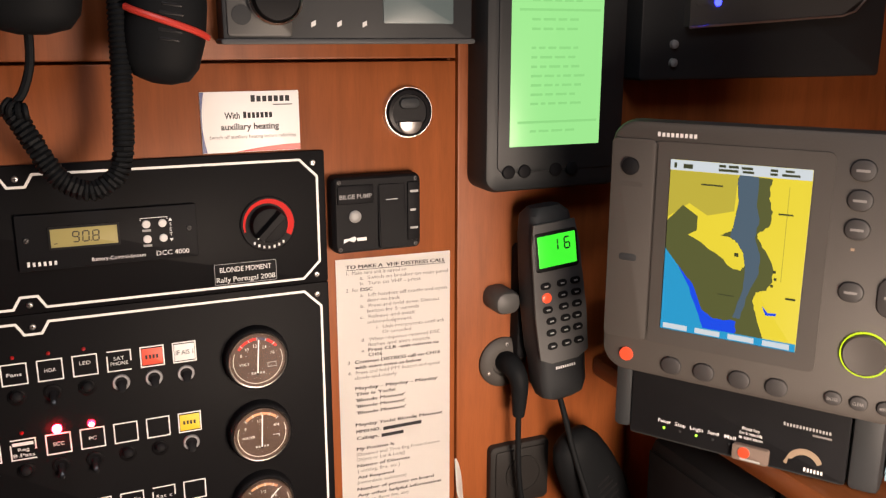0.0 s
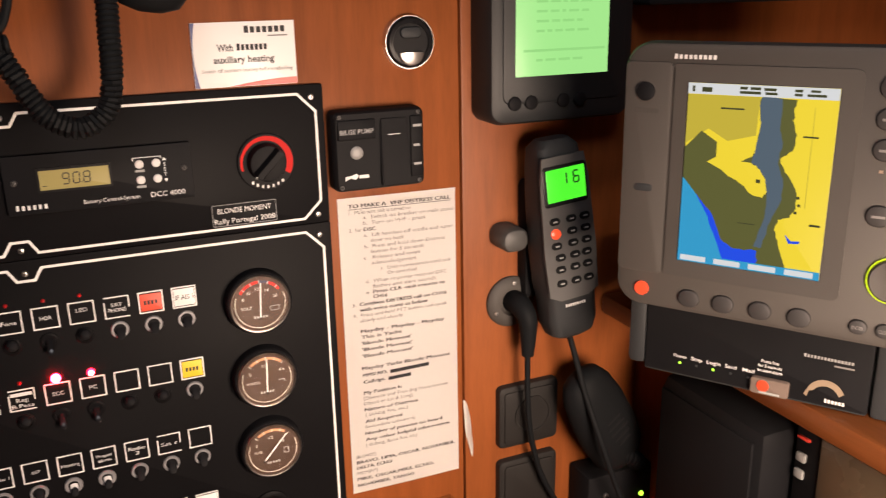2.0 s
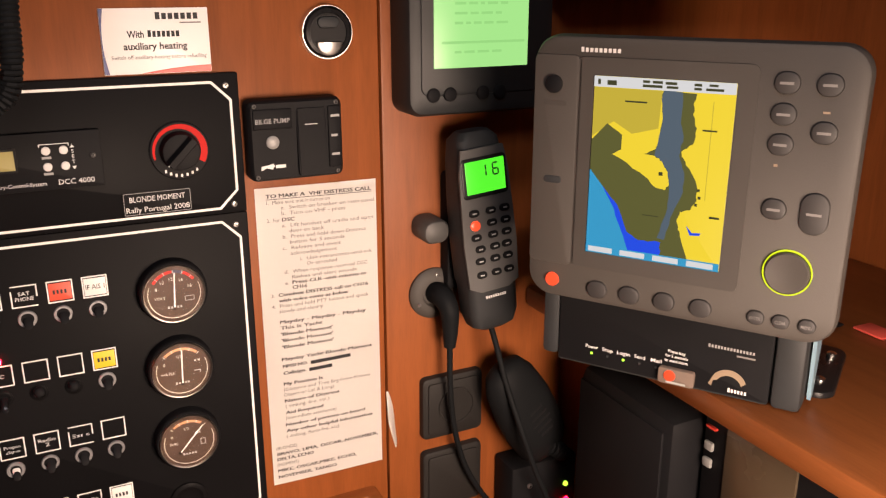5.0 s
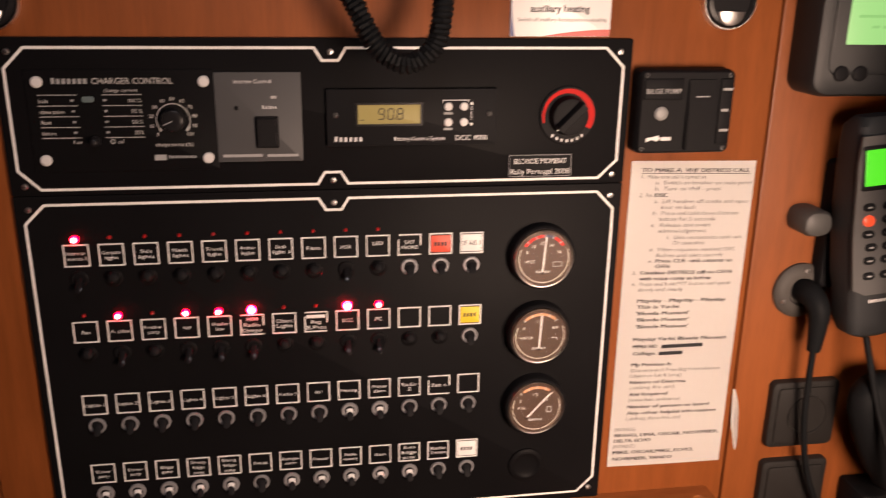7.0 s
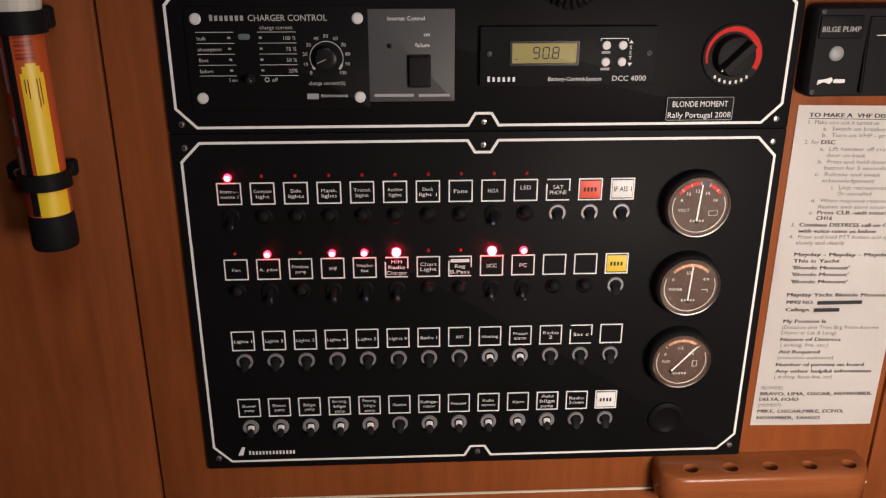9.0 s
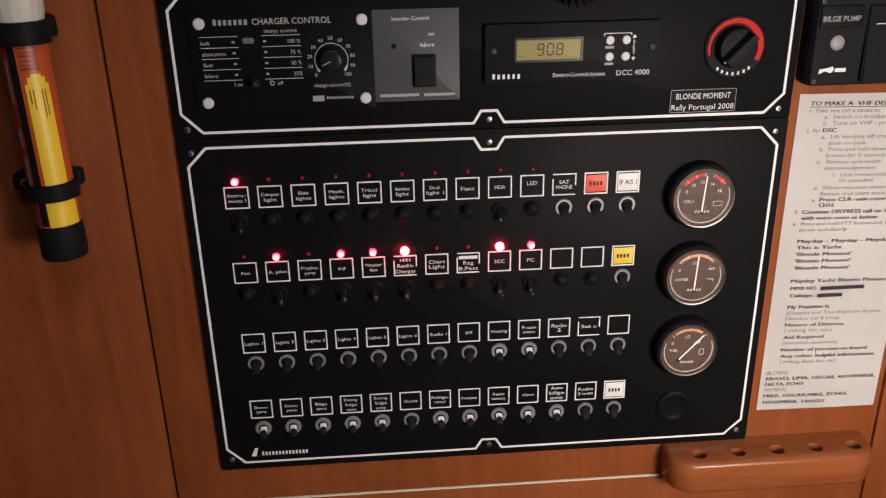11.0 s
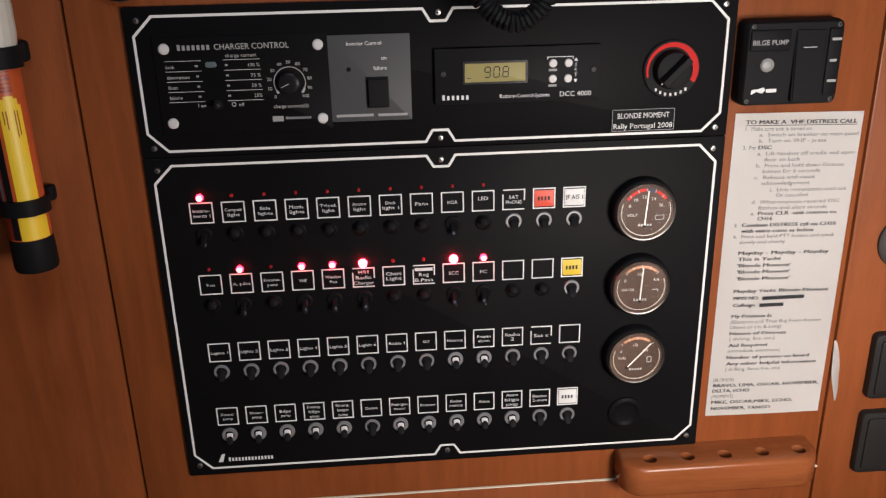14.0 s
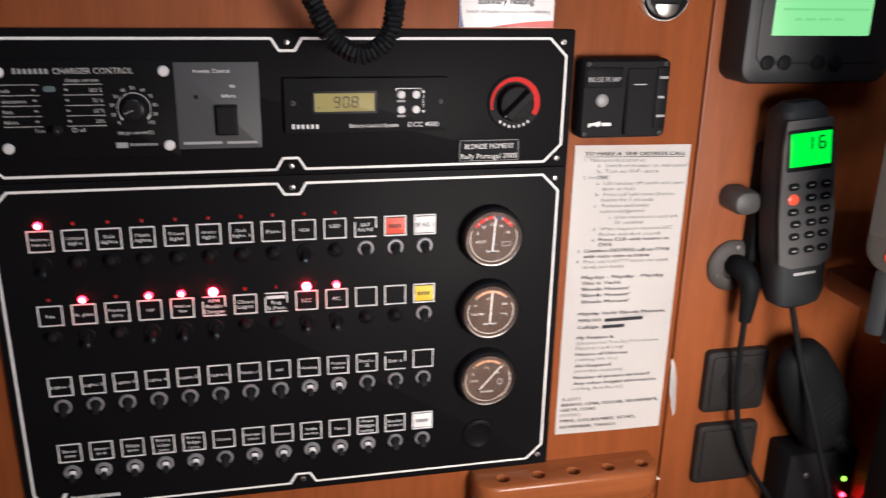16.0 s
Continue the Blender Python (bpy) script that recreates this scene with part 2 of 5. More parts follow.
def plate(cx, cz, w, h, back, front, r=0.002, bevel=0.001, n=4, bm=None):
    """A slab with rounded corners and a rounded front edge, from y = back to y = front."""
    bm = bm or bmesh.new()
    o = rr(w, h, r, n, cx, cz)
    s = 1 if front < back else -1
    bevel = min(bevel, abs(back - front) * 0.6, w * 0.3, h * 0.3)
    rings = [[(x, back, z) for x, z in o], [(x, front + s * bevel, z) for x, z in o]]
    if bevel > 0:
        rings += [[(x, front + s * bevel * 0.3, z) for x, z in scaled(o, bevel * 0.3, cx, cz, w, h)], [(x, front, z) for x, z in scaled(o, bevel, cx, cz, w, h)]]
    return loft(bm, rings)


def window_frame(cx, cz, w, h, t, back, front, r=0.001, bm=None):
    """A rectangular rim of width t."""
    bm = bm or bmesh.new()
    o, i = rr(w, h, r, 3, cx, cz), rr(w - 2 * t, h - 2 * t, max(r - t, 0.0002), 3, cx, cz)
    rings = [[(x, back, z) for x, z in o], [(x, front, z) for x, z in o], [(x, front, z) for x, z in i], [(x, back, z) for x, z in i]]
    return loft(bm, rings, False)


def lathe(cx, cz, profile, n=32, bm=None, cap=True):
    """Turns (radius, y) about the y axis through cx, cz."""
    bm = bm or bmesh.new()
    rings = [[(cx + r * math.cos(2 * math.pi * k / n), y, cz + r * math.sin(2 * math.pi * k / n)) for k in range(n)] for r, y in profile]
    return loft(bm, rings, cap)


def prism(pts, back, front, bm=None):
    bm = bm or bmesh.new()
    return loft(bm, [[(x, back, z) for x, z in pts], [(x, front, z) for x, z in pts]])


def flat(pts, y, bm=None):
    bm = bm or bmesh.new()
    bm.faces.new([bm.verts.new((x, y, z)) for x, z in pts])
    return bm


def box(x0, x1, y0, y1, z0, z1, bevel=0.0, bm=None):
    bm = bm or bmesh.new()
    made = bmesh.ops.create_cube(bm, size=1.0)["verts"]
    for v in made:
        v.co = Vector(((x0 + x1) / 2 + v.co.x * (x1 - x0), (y0 + y1) / 2 + v.co.y * (y1 - y0), (z0 + z1) / 2 + v.co.z * (z1 - z0)))
    if bevel:
        es = [e for e in bm.edges if e.verts[0] in made]
        bmesh.ops.bevel(bm, geom=es, offset=bevel, segments=2, affect="EDGES", profile=0.5)
    return bm


def tube(pts, radius, n=10, bm=None):
    """A round cord along points; radius may be a function of 0 to 1."""
    bm = bm or bmesh.new()
    pts = [Vector(p) for p in pts]
    rings, side = [], None
    for i, p in enumerate(pts):
        d = (pts[min(i + 1, len(pts) - 1)] - pts[max(i - 1, 0)]).normalized()
        side = (side - d * side.dot(d)).normalized() if side else d.orthogonal().normalized()
        up = d.cross(side)
        r = radius(i / (len(pts) - 1)) if callable(radius) else radius
        rings.append([p + (side * math.cos(2 * math.pi * k / n) + up * math.sin(2 * math.pi * k / n)) * r for k in range(n)])
    return loft(bm, rings)


def curve(ctrl, steps=12):
    """A smooth line through control points."""
    c = [Vector(p) for p in ctrl]
    c = [c[0] * 2 - c[1]] + c + [c[-1] * 2 - c[-2]]
    out = []
    for i in range(1, len(c) - 2):
        a, b, d, e = c[i - 1:i + 3]
        for k in range(steps):
            t = k / steps
            out.append(0.5 * (2 * b + (d - a) * t + (2 * a - 5 * b + 4 * d - e) * t * t + (3 * b - a - 3 * d + e) * t ** 3))
    return out + [c[-2]]


def coil(ctrl, radius, wire, pitch, per=12):
    """A coiled cord whose middle follows the control points."""
    mid = curve(ctrl, 40)
    length, side, phase, out, last = 0.0, None, 0.0, [], mid[0]
    dense = []
    for a, b in zip(mid, mid[1:]):
        k = max(1, int((b - a).length / (pitch / per)))
        dense += [a.lerp(b, i / k) for i in range(k)]
    for i, p in enumerate(dense):
        d = (dense[min(i + 1, len(dense) - 1)] - dense[max(i - 1, 0)]).normalized()
        side = (side - d * side.dot(d)).normalized() if side else d.orthogonal().normalized()
        phase += (p - last).length / pitch * 2 * math.pi
        last = p
        out.append(p + (side * math.cos(phase) + d.cross(side) * math.sin(phase)) * radius)
    return tube(out, wire, 6)


def stroke(pts, w, y, closed=True, bm=None, thick=0.0004):
    """A flat engraved line of width w with mitred corners."""
    bm = bm or bmesh.new()
    p = [Vector((x, z)) for x, z in pts]
    n, left, right = len(p), [], []
    for i in range(n):
        a = p[(i - 1) % n] if closed or i else p[i] * 2 - p[i + 1]
        c = p[(i + 1) % n] if closed or i < n - 1 else p[i] * 2 - p[i - 1]
        d0, d1 = (p[i] - a).normalized(), (c - p[i]).normalized()
        n0, n1 = Vector((-d0.y, d0.x)), Vector((-d1.y, d1.x))
        m = (n0 + n1).normalized()
        k = (w / 2) / max(0.4, m.dot(n0))
        left.append(p[i] + m * k)
        right.append(p[i] - m * k)
    L, R = [bm.verts.new((q.x, y, q.y)) for q in left], [bm.verts.new((q.x, y, q.y)) for q in right]
    for i in range(n if closed else n - 1):
        j = (i + 1) % n
        bm.faces.new((L[i], L[j], R[j], R[i]))
    return bm


def arc(cx, cz, r, a0, a1, n=24):
    return [(cx + r * math.cos(radians(a0 + (a1 - a0) * i / n)), cz + r * math.sin(radians(a0 + (a1 - a0) * i / n))) for i in range(n + 1)]


LETTERS = {}


def lettering(body, x, z, y, size, material, parent, width=0.0, bold=0.0, align="LEFT", tilt=0.0, spacing=1.0, heavy=0.0):
    """Printed words with their left end, middle or right end at x and the baseline at z."""
    data = bpy.data.curves.new("lettering", "FONT")
    data.body, data.size, data.align_x, data.resolution_u, data.offset = body, 1.0, "LEFT", 2, bold
    data.space_character = spacing
    tmp = bpy.data.objects.new("lettering", data)
    me = bpy.data.meshes.new_from_object(tmp)
    bpy.data.objects.remove(tmp)
    bpy.data.curves.remove(data)
    me.name = "lettering"
    xs = [v.co.x for v in me.vertices] or [0, 1]
    lo, hi = min(xs), max(xs)
    k = width / (hi - lo) if width else size
    shift = {"LEFT": 0, "CENTER": 0.5, "RIGHT": 1}[align] * (hi - lo) * k
    c, s = math.cos(radians(tilt)), math.sin(radians(tilt))
    for v in me.vertices:
        u, w = (v.co.x - lo) * k - shift, v.co.y * size
        v.co = (x + u * c - w * s, y, z + u * s + w * c)
    if heavy:
        co, fs = [tuple(v.co) for v in me.vertices], [tuple(f.vertices) for f in me.polygons]
        n = len(co)
        me = bpy.data.meshes.new("lettering")
        me.from_pydata(co + [(a + heavy, b - 0.00004, d) for a, b, d in co], [], fs + [tuple(i + n for i in f) for f in fs])
    me.materials.clear()
    me.materials.append(material)
    return attach("lettering", me, parent)


def bar(x0, x1, z0, z1, y, material, parent, name="print_bar"):
    return part(name, flat([(x0, z0), (x1, z0), (x1, z1), (x0, z1)], y), material, parent, smooth=False)


def word_mark(x0, x1, z0, z1, y, material, parent, count, solid=0.62):
    """A maker's name as a row of plain upright blocks."""
    step = (x1 - x0) / count
    for k in range(count):
        h = (z1 - z0) * (1.0 if k == 0 else 0.86)
        bar(x0 + k * step, x0 + (k + solid) * step, z0, z0 + h, y, material, parent, "mark_block")


def screw(x, z, y, parent, r=0.0026, material=None):
    bm = lathe(x, z, [(r, y), (r, y - r * 0.35), (r * 0.75, y - r * 0.7), (r * 0.3, y - r * 0.8)], 14)
    s = part("screw", bm, material or STEEL, parent)
    a = random.uniform(0, 3.14)
    slot = bmesh.new()
    for k in (0, math.pi / 2):
        d, e = Vector((math.cos(a + k), math.sin(a + k))) * r * 0.6, Vector((-math.sin(a + k), math.cos(a + k))) * r * 0.12
        flat([(x + d.x + e.x, z + d.y + e.y), (x - d.x + e.x, z - d.y + e.y), (x - d.x - e.x, z - d.y - e.y), (x + d.x - e.x, z + d.y - e.y)], y - r * 0.83, slot)
    part("slot", slot, BLACK, s)
    return s


# ---- the cabin ----
GL, GR, GT, GB = -0.2975, 0.3840, 1.1885, 0.6305     # gaps round the drop-down board
X0, X1, YB, ZT = -1.15, 0.95, -1.75, 1.96
T = 0.018


def board(name, x0, x1, z0, z1, label, category="wall"):
    bm = plate((x0 + x1) / 2, (z0 + z1) / 2, x1 - x0, z1 - z0, T, 0.0, 0.0006, 0.0012, 2)
    return setting(name, bm, MAHOGANY, label, category)


G = 0.0012
board("wall_panel_hatch", GL + G, GR - G, GB + G, GT - G, "varnished mahogany drop-down board carrying the switch panels", "wall panel")
board("wall_panel_left", X0, GL - G, 0.0, ZT, "varnished mahogany bulkhead board beside the switch panels")
board("wall_panel_right", GR + G, X1, 0.0, ZT, "varnished mahogany bulkhead board behind the radio handset")
board("wall_panel_top", GL + G, GR - G, GT + G, ZT, "varnished mahogany bulkhead board above the switch panels")
board("wall_panel_bottom", GL + G, GR - G, 0.0, GB - G, "varnished mahogany bulkhead board below the switch panels")
setting("wall_back_of_bulkhead", box(X0, X1, T + 0.001, T + 0.02, 0, ZT), MAHOGANY, "dark mahogany backing behind the bulkhead boards")
# Cream colour paints the light that catches the board's edge in the gap.
setting("trim_pale_edge", box(-0.2960, 0.3860, -0.0006, 0.004, 0.6298, 0.6312), EDGE_LIT, "pale strip standing for the lit edge along the lower gap", "trim")
# Left and rear walls, floor and ceiling are unseen, added to bounce light.
setting("wall_left", box(X0 - 0.02, X0, YB, T, 0, ZT), MAHOGANY, "unseen mahogany cabin side added for bounce")
setting("wall_right", box(X1, X1 + 0.02, YB, T, 0, ZT), MAHOGANY, "unseen mahogany cabin side added for bounce behind the instruments")
setting("wall_rear", box(X0, X1, YB - 0.02, YB, 0, ZT), MAHOGANY, "unseen mahogany rear wall added for bounce")
setting("floor", box(X0, X1, YB, T, -0.02, 0), FLOOR_WOOD, "unseen teak cabin sole added for bounce", "floor")
setting("ceiling", box(X0, X1, YB, T, ZT, ZT + 0.02), WHITE_LINER, "unseen white vinyl headliner added for bounce", "ceiling")
# side console: a ledge with the fascia of the radios below it
setting("console_ledge", box(0.548, X1, -1.2, -0.0005, 0.845, 0.868, 0.006), MAHOGANY_LEDGE, "varnished mahogany ledge under the chart plotter", "ledge")
setting("console_fascia", box(0.600, X1, -1.2, -0.0005, 0.0, 0.845), MAHOGANY, "varnished mahogany console front below the ledge", "console")

# ---- switch panels ----
PY = -0.004
upper = thing("instrument_panel", (0, 0, 0.988), "black engraved upper instrument panel with a white border line", "instrument panel")
lower = thing("switch_panel", (0, 0, 0.670), "black engraved switch panel with four rows of toggles and red lamps", "switch panel")
part("panel_plate", plate(0, 1.0488, 0.503, 0.1224, -0.0002, PY, 0.0015, 0.0008), PANEL_BLACK, upper)
part("panel_plate", plate(0, 0.8284, 0.503, 0.3176, -0.0002, PY, 0.0015, 0.0008), PANEL_BLACK, lower)


def border(z0, z1, top_notch, bottom_notch):
    c = 0.0155
    pts = [(-0.244, z1 - c), (-0.244, z0 + c), (-0.244 + c, z0)]
    if bottom_notch:
        pts += [(-0.0125, z0), (-0.0065, z0 + 0.0098), (0.0065, z0 + 0.0098), (0.0125, z0)]
    pts += [(0.244 - c, z0), (0.244, z0 + c), (0.244, z1 - c), (0.244 - c, z1)]
    if top_notch:
        pts += [(0.0125, z1), (0.0065, z1 - 0.0098), (-0.0065, z1 - 0.0098), (-0.0125, z1)]
    return pts + [(-0.244 + c, z1)]


LY = PY - 0.0003
part("border_line", stroke(border(0.9925, 1.1025, True, True), 0.0022, LY), WHITE_LINE, upper, smooth=False)
part("border_line", stroke(border(0.6775, 0.9800, True, True), 0.0022, LY), WHITE_LINE, lower, smooth=False)
for x, z in ((-0.2405, 1.0995), (0.2405, 1.0995), (-0.2405, 0.9955), (0.2405, 0.9955), (0, 1.0995), (0, 0.9955)):
    screw(x, z, PY, upper)
for x, z in ((-0.2405, 0.9765), (0.2405, 0.9765), (-0.2405, 0.6815), (0.2405, 0.6815), (0, 0.9765), (0, 0.6815)):
    screw(x, z, PY, lower)

PITCH, COL0 = 0.02722, -0.2085
ROWZ = (0.9372, 0.8698, 0.8020, 0.7342)
LABELS = (
    ("Instru-\nments 1", "Compass\nlight", "Side\nlights", "Masth.\nlights", "Tricol.\nlight", "Anchor\nlight", "Deck\nlight 1", "Fans", "HOA", "LED\n", "SAT\nPHONE", "#red", "IF AIS 1"),
    ("Fan", "A. pilot", "Freshw.\npump", "VHF", "Weather\nfax", "H/H\nRadio\nCharger", "Chart\nLight", "#\nReg\nB.Pass", "SCC", "PC", "", "", "#yellow"),
    ("Lights 1", "Lights 2", "Lights 3", "Lights 4", "Lights 5", "Lights 6", "Radio 1", "ANT", "Heating", "Propan\nalarm", "Radio\n2", "Sat c", ""),
    ("Shower\npump", "Shower\npump", "Bilge\npump", "Emerg.\nbilge\npump", "Emerg.\nbilge\npump", "Outlet", "Refrige-\nrator", "Freezer", "Radio\nmemory", "Alarm", "Auto\nbilge\npump", "Radio\n2-mem", "#white"),
)
LIT = {(0, 0), (1, 1), (1, 3), (1, 4), (1, 5), (1, 8), (1, 9)}
NO_LED = {(0, 10), (0, 11), (0, 12), (1, 10), (1, 11), (1, 12)}
OPEN_SIDES = {(0, 10), (1, 5), (1, 7), (2, 11)}      # stuck-on labels that cover part of the frame

frame_mesh = finish("switch_frame", window_frame(0, 0, 0.0202, 0.0192, 0.0011, PY, LY, 0.0004), WHITE_LINE, False)
half_bm = stroke([(-0.0096, 0.0050), (-0.0096, -0.0090), (0.0096, -0.0090)], 0.0011, LY, False)
stroke([(-0.0096, 0.0090), (0.0096, 0.0090), (0.0096, -0.001)], 0.0011, LY, False, half_bm)
half_frame_mesh = finish("switch_frame", half_bm, WHITE_LINE, False)
off_lens = finish("lamp", lathe(0, 0, [(0.0016, PY), (0.0016, PY - 0.0012), (0.001, PY - 0.0022), (0.0003, PY - 0.0026)], 12), LED_DARK)
def lit_lamp(lens, core, k=1.0):
    """A domed lens and its bright middle, as two meshes."""
    return (finish("lamp", lathe(0, 0, [(0.0031 * k, PY), (0.0031 * k, PY - 0.0018), (0.0024 * k, PY - 0.0032), (0.0004, PY - 0.0038)], 18), lens),
            finish("lamp_core", lathe(0, 0, [(0.0021, PY - 0.0034), (0.0015, PY - 0.0042), (0.0004, PY - 0.0046)], 16), core))


on_lamp, strong_lamp = lit_lamp(LED_RED, LED_CORE), lit_lamp(LED_STRONG, LED_STRONG_CORE, 1.22)
STRONG = {(1, 5), (1, 8)}
nut_mesh = finish("nut", lathe(0, 0, [(0.0074, PY), (0.0074, PY - 0.0010), (0.0069, PY - 0.0018), (0.0053, PY - 0.0018), (0.0050, PY - 0.0004)], 28, cap=False), NUT_GREY)
broad_nut_mesh = finish("nut", lathe(0, 0, [(0.0075, PY), (0.0075, PY - 0.0010), (0.0070, PY - 0.0018), (0.0046, PY - 0.0018), (0.0043, PY - 0.0004)], 28, cap=False), NUT_GREY)
dark_nut_mesh = finish("nut", lathe(0, 0, [(0.0072, PY), (0.0072, PY - 0.0010), (0.0064, PY - 0.0016), (0.0048, PY - 0.0016), (0.0046, PY - 0.0004)], 24), PANEL_BLACK)


def lever(stages, seat=0.0, lean=(0.0, -0.72, -0.69)):
    """A short toggle that hangs down and out, with its round seat."""
    bm = bmesh.new()
    d = Vector(lean)
    rings = []
    for t, r in stages:
        c = Vector((0.0003, PY, 0.0012)) + d * t
        rings.append([c + Vector((math.cos(a), 0.45 * math.sin(a), math.sin(a) * 0.85)) * r for a in [2 * math.pi * k / 18 for k in range(18)]])
    loft(bm, rings)
    if seat:
        lathe(0, 0, [(seat, PY), (seat, PY - 0.0007)], 20, bm)
    return bm


lever_silver = finish("lever", lever(((0, 0.0030), (0.0030, 0.0031), (0.0052, 0.0027), (0.0060, 0.0022))), BUTTON_GREY)
lever_black = finish("lever", lever(((0, 0.0034), (0.0030, 0.0035), (0.0066, 0.0036), (0.0082, 0.0030), (0.0088, 0.0016)), 0.0051), BLACK)
lever_on = finish("lever", lever(((0, 0.0028), (0.0040, 0.0027), (0.0090, 0.0029), (0.0112, 0.0029), (0.0124, 0.0023), (0.0129, 0.0010)), 0.0062), BLACK_POLISH)
lever_off = finish("lever", lever(((0, 0.0046), (0.0040, 0.0048), (0.0062, 0.0044), (0.0074, 0.0030), (0.0078, 0.0014)), 0.0064, (0.0, -0.97, 0.24)), BLACK)
tip_mesh = finish("lever_tip", lever(((0.0056, 0.0027), (0.0064, 0.0031), (0.0086, 0.0030), (0.0095, 0.0018)), 0.0044), BLACK)
SILVER = {(2, 8), (2, 9)} | {(3, c) for c in range(11) if c != 5}

for r, row in enumerate(LABELS):
    for c, body in enumerate(row):
        x, z = COL0 + c * PITCH, ROWZ[r]
        attach("switch_frame", half_frame_mesh if (r, c) in OPEN_SIDES else frame_mesh, lower, offset=(x, 0, z))
        if body.startswith("#") and len(body) > 1 and body[1] != "\n":
            tag = part("stuck_label", plate(x, z, 0.0172, 0.0150, PY, LY - 0.0004, 0.0005, 0.0001), {"#red": TAG_RED, "#yellow": TAG_YELLOW, "#white": TAG_WHITE}[body], lower)
            for k in range(4):
                bar(x - 0.0058 + k * 0.0030, x - 0.0040 + k * 0.0030, z - 0.0018, z + 0.0018, LY - 0.0006, BLACK_INK, tag)
        elif body == "IF AIS 1":
            tag = part("stuck_label", plate(x, z, 0.0172, 0.0152, PY, LY - 0.0004, 0.0005, 0.0001), TAG_WHITE, lower)
            lettering("IF AIS 1", x, z - 0.0020, LY - 0.0006, 0.0062, BLACK_INK, tag, 0.0150, 0.01, "CENTER")
        elif body:
            lines = body.split("\n")
            gap = 0.0046 if len(lines) < 3 else 0.0052
            printed = len(lines) == 3 and (r, c) in OPEN_SIDES or (r, c) in {(0, 7), (0, 8), (0, 9), (0, 10), (1, 6), (1, 8), (1, 9), (2, 10), (2, 11), (3, 10), (3, 11)}
            size = 0.0048 if printed else 0.0042
            for k, line in enumerate(lines):
                bz = z - 0.0017 + ((len(lines) - 1) / 2 - k) * gap
                if line == "#":
                    bar(x - 0.0082, x + 0.0080, bz, bz + 0.0030, LY, WHITE_INK, lower)
                elif line:
                    lettering(line, x, bz, LY, size, WHITE_INK, lower, min(0.0158, 0.00190 * len(line) + 0.0012) if not printed else min(0.0178, 0.0026 * len(line) + 0.001), 0.0, "CENTER")
        if (r, c) in LIT:
            lens, core = strong_lamp if (r, c) in STRONG else on_lamp
            lamp = attach("lamp", lens, lower, "lit red indicator lamp", (x, 0, z + 0.0140))
            attach("lamp_core", core, lamp, offset=(0, 0, 0))
        elif r < 2 and (r, c) not in NO_LED:
            attach("lamp", off_lens, lower, "unlit dark red indicator lamp", (x, 0, z + 0.0150))
        ringed = r >= 2 or (r, c) in {(0, 10), (0, 11), (0, 12), (1, 12)}
        sw = attach("toggle_switch", (broad_nut_mesh if (r, c) in SILVER else nut_mesh) if ringed else dark_nut_mesh, lower, offset=(x, 0, z - 0.0200))
        if (r, c) in SILVER:
            attach("lever", lever_silver, sw)
            attach("lever_tip", tip_mesh, sw)
        else:
            attach("lever", lever_black if ringed else lever_on if (r, c) in LIT | {(0, 8)} else lever_off, sw)

# maker's mark at the foot of the switch panel, as plain shapes
part("maker_mark", prism([(-0.2225, 0.6838), (-0.2180, 0.6838), (-0.2155, 0.6925), (-0.2185, 0.6925)], PY, LY), WHITE_INK, lower)
word_mark(-0.2125, -0.1690, 0.6842, 0.6886, LY, WHITE_INK, lower, 14, 0.6)


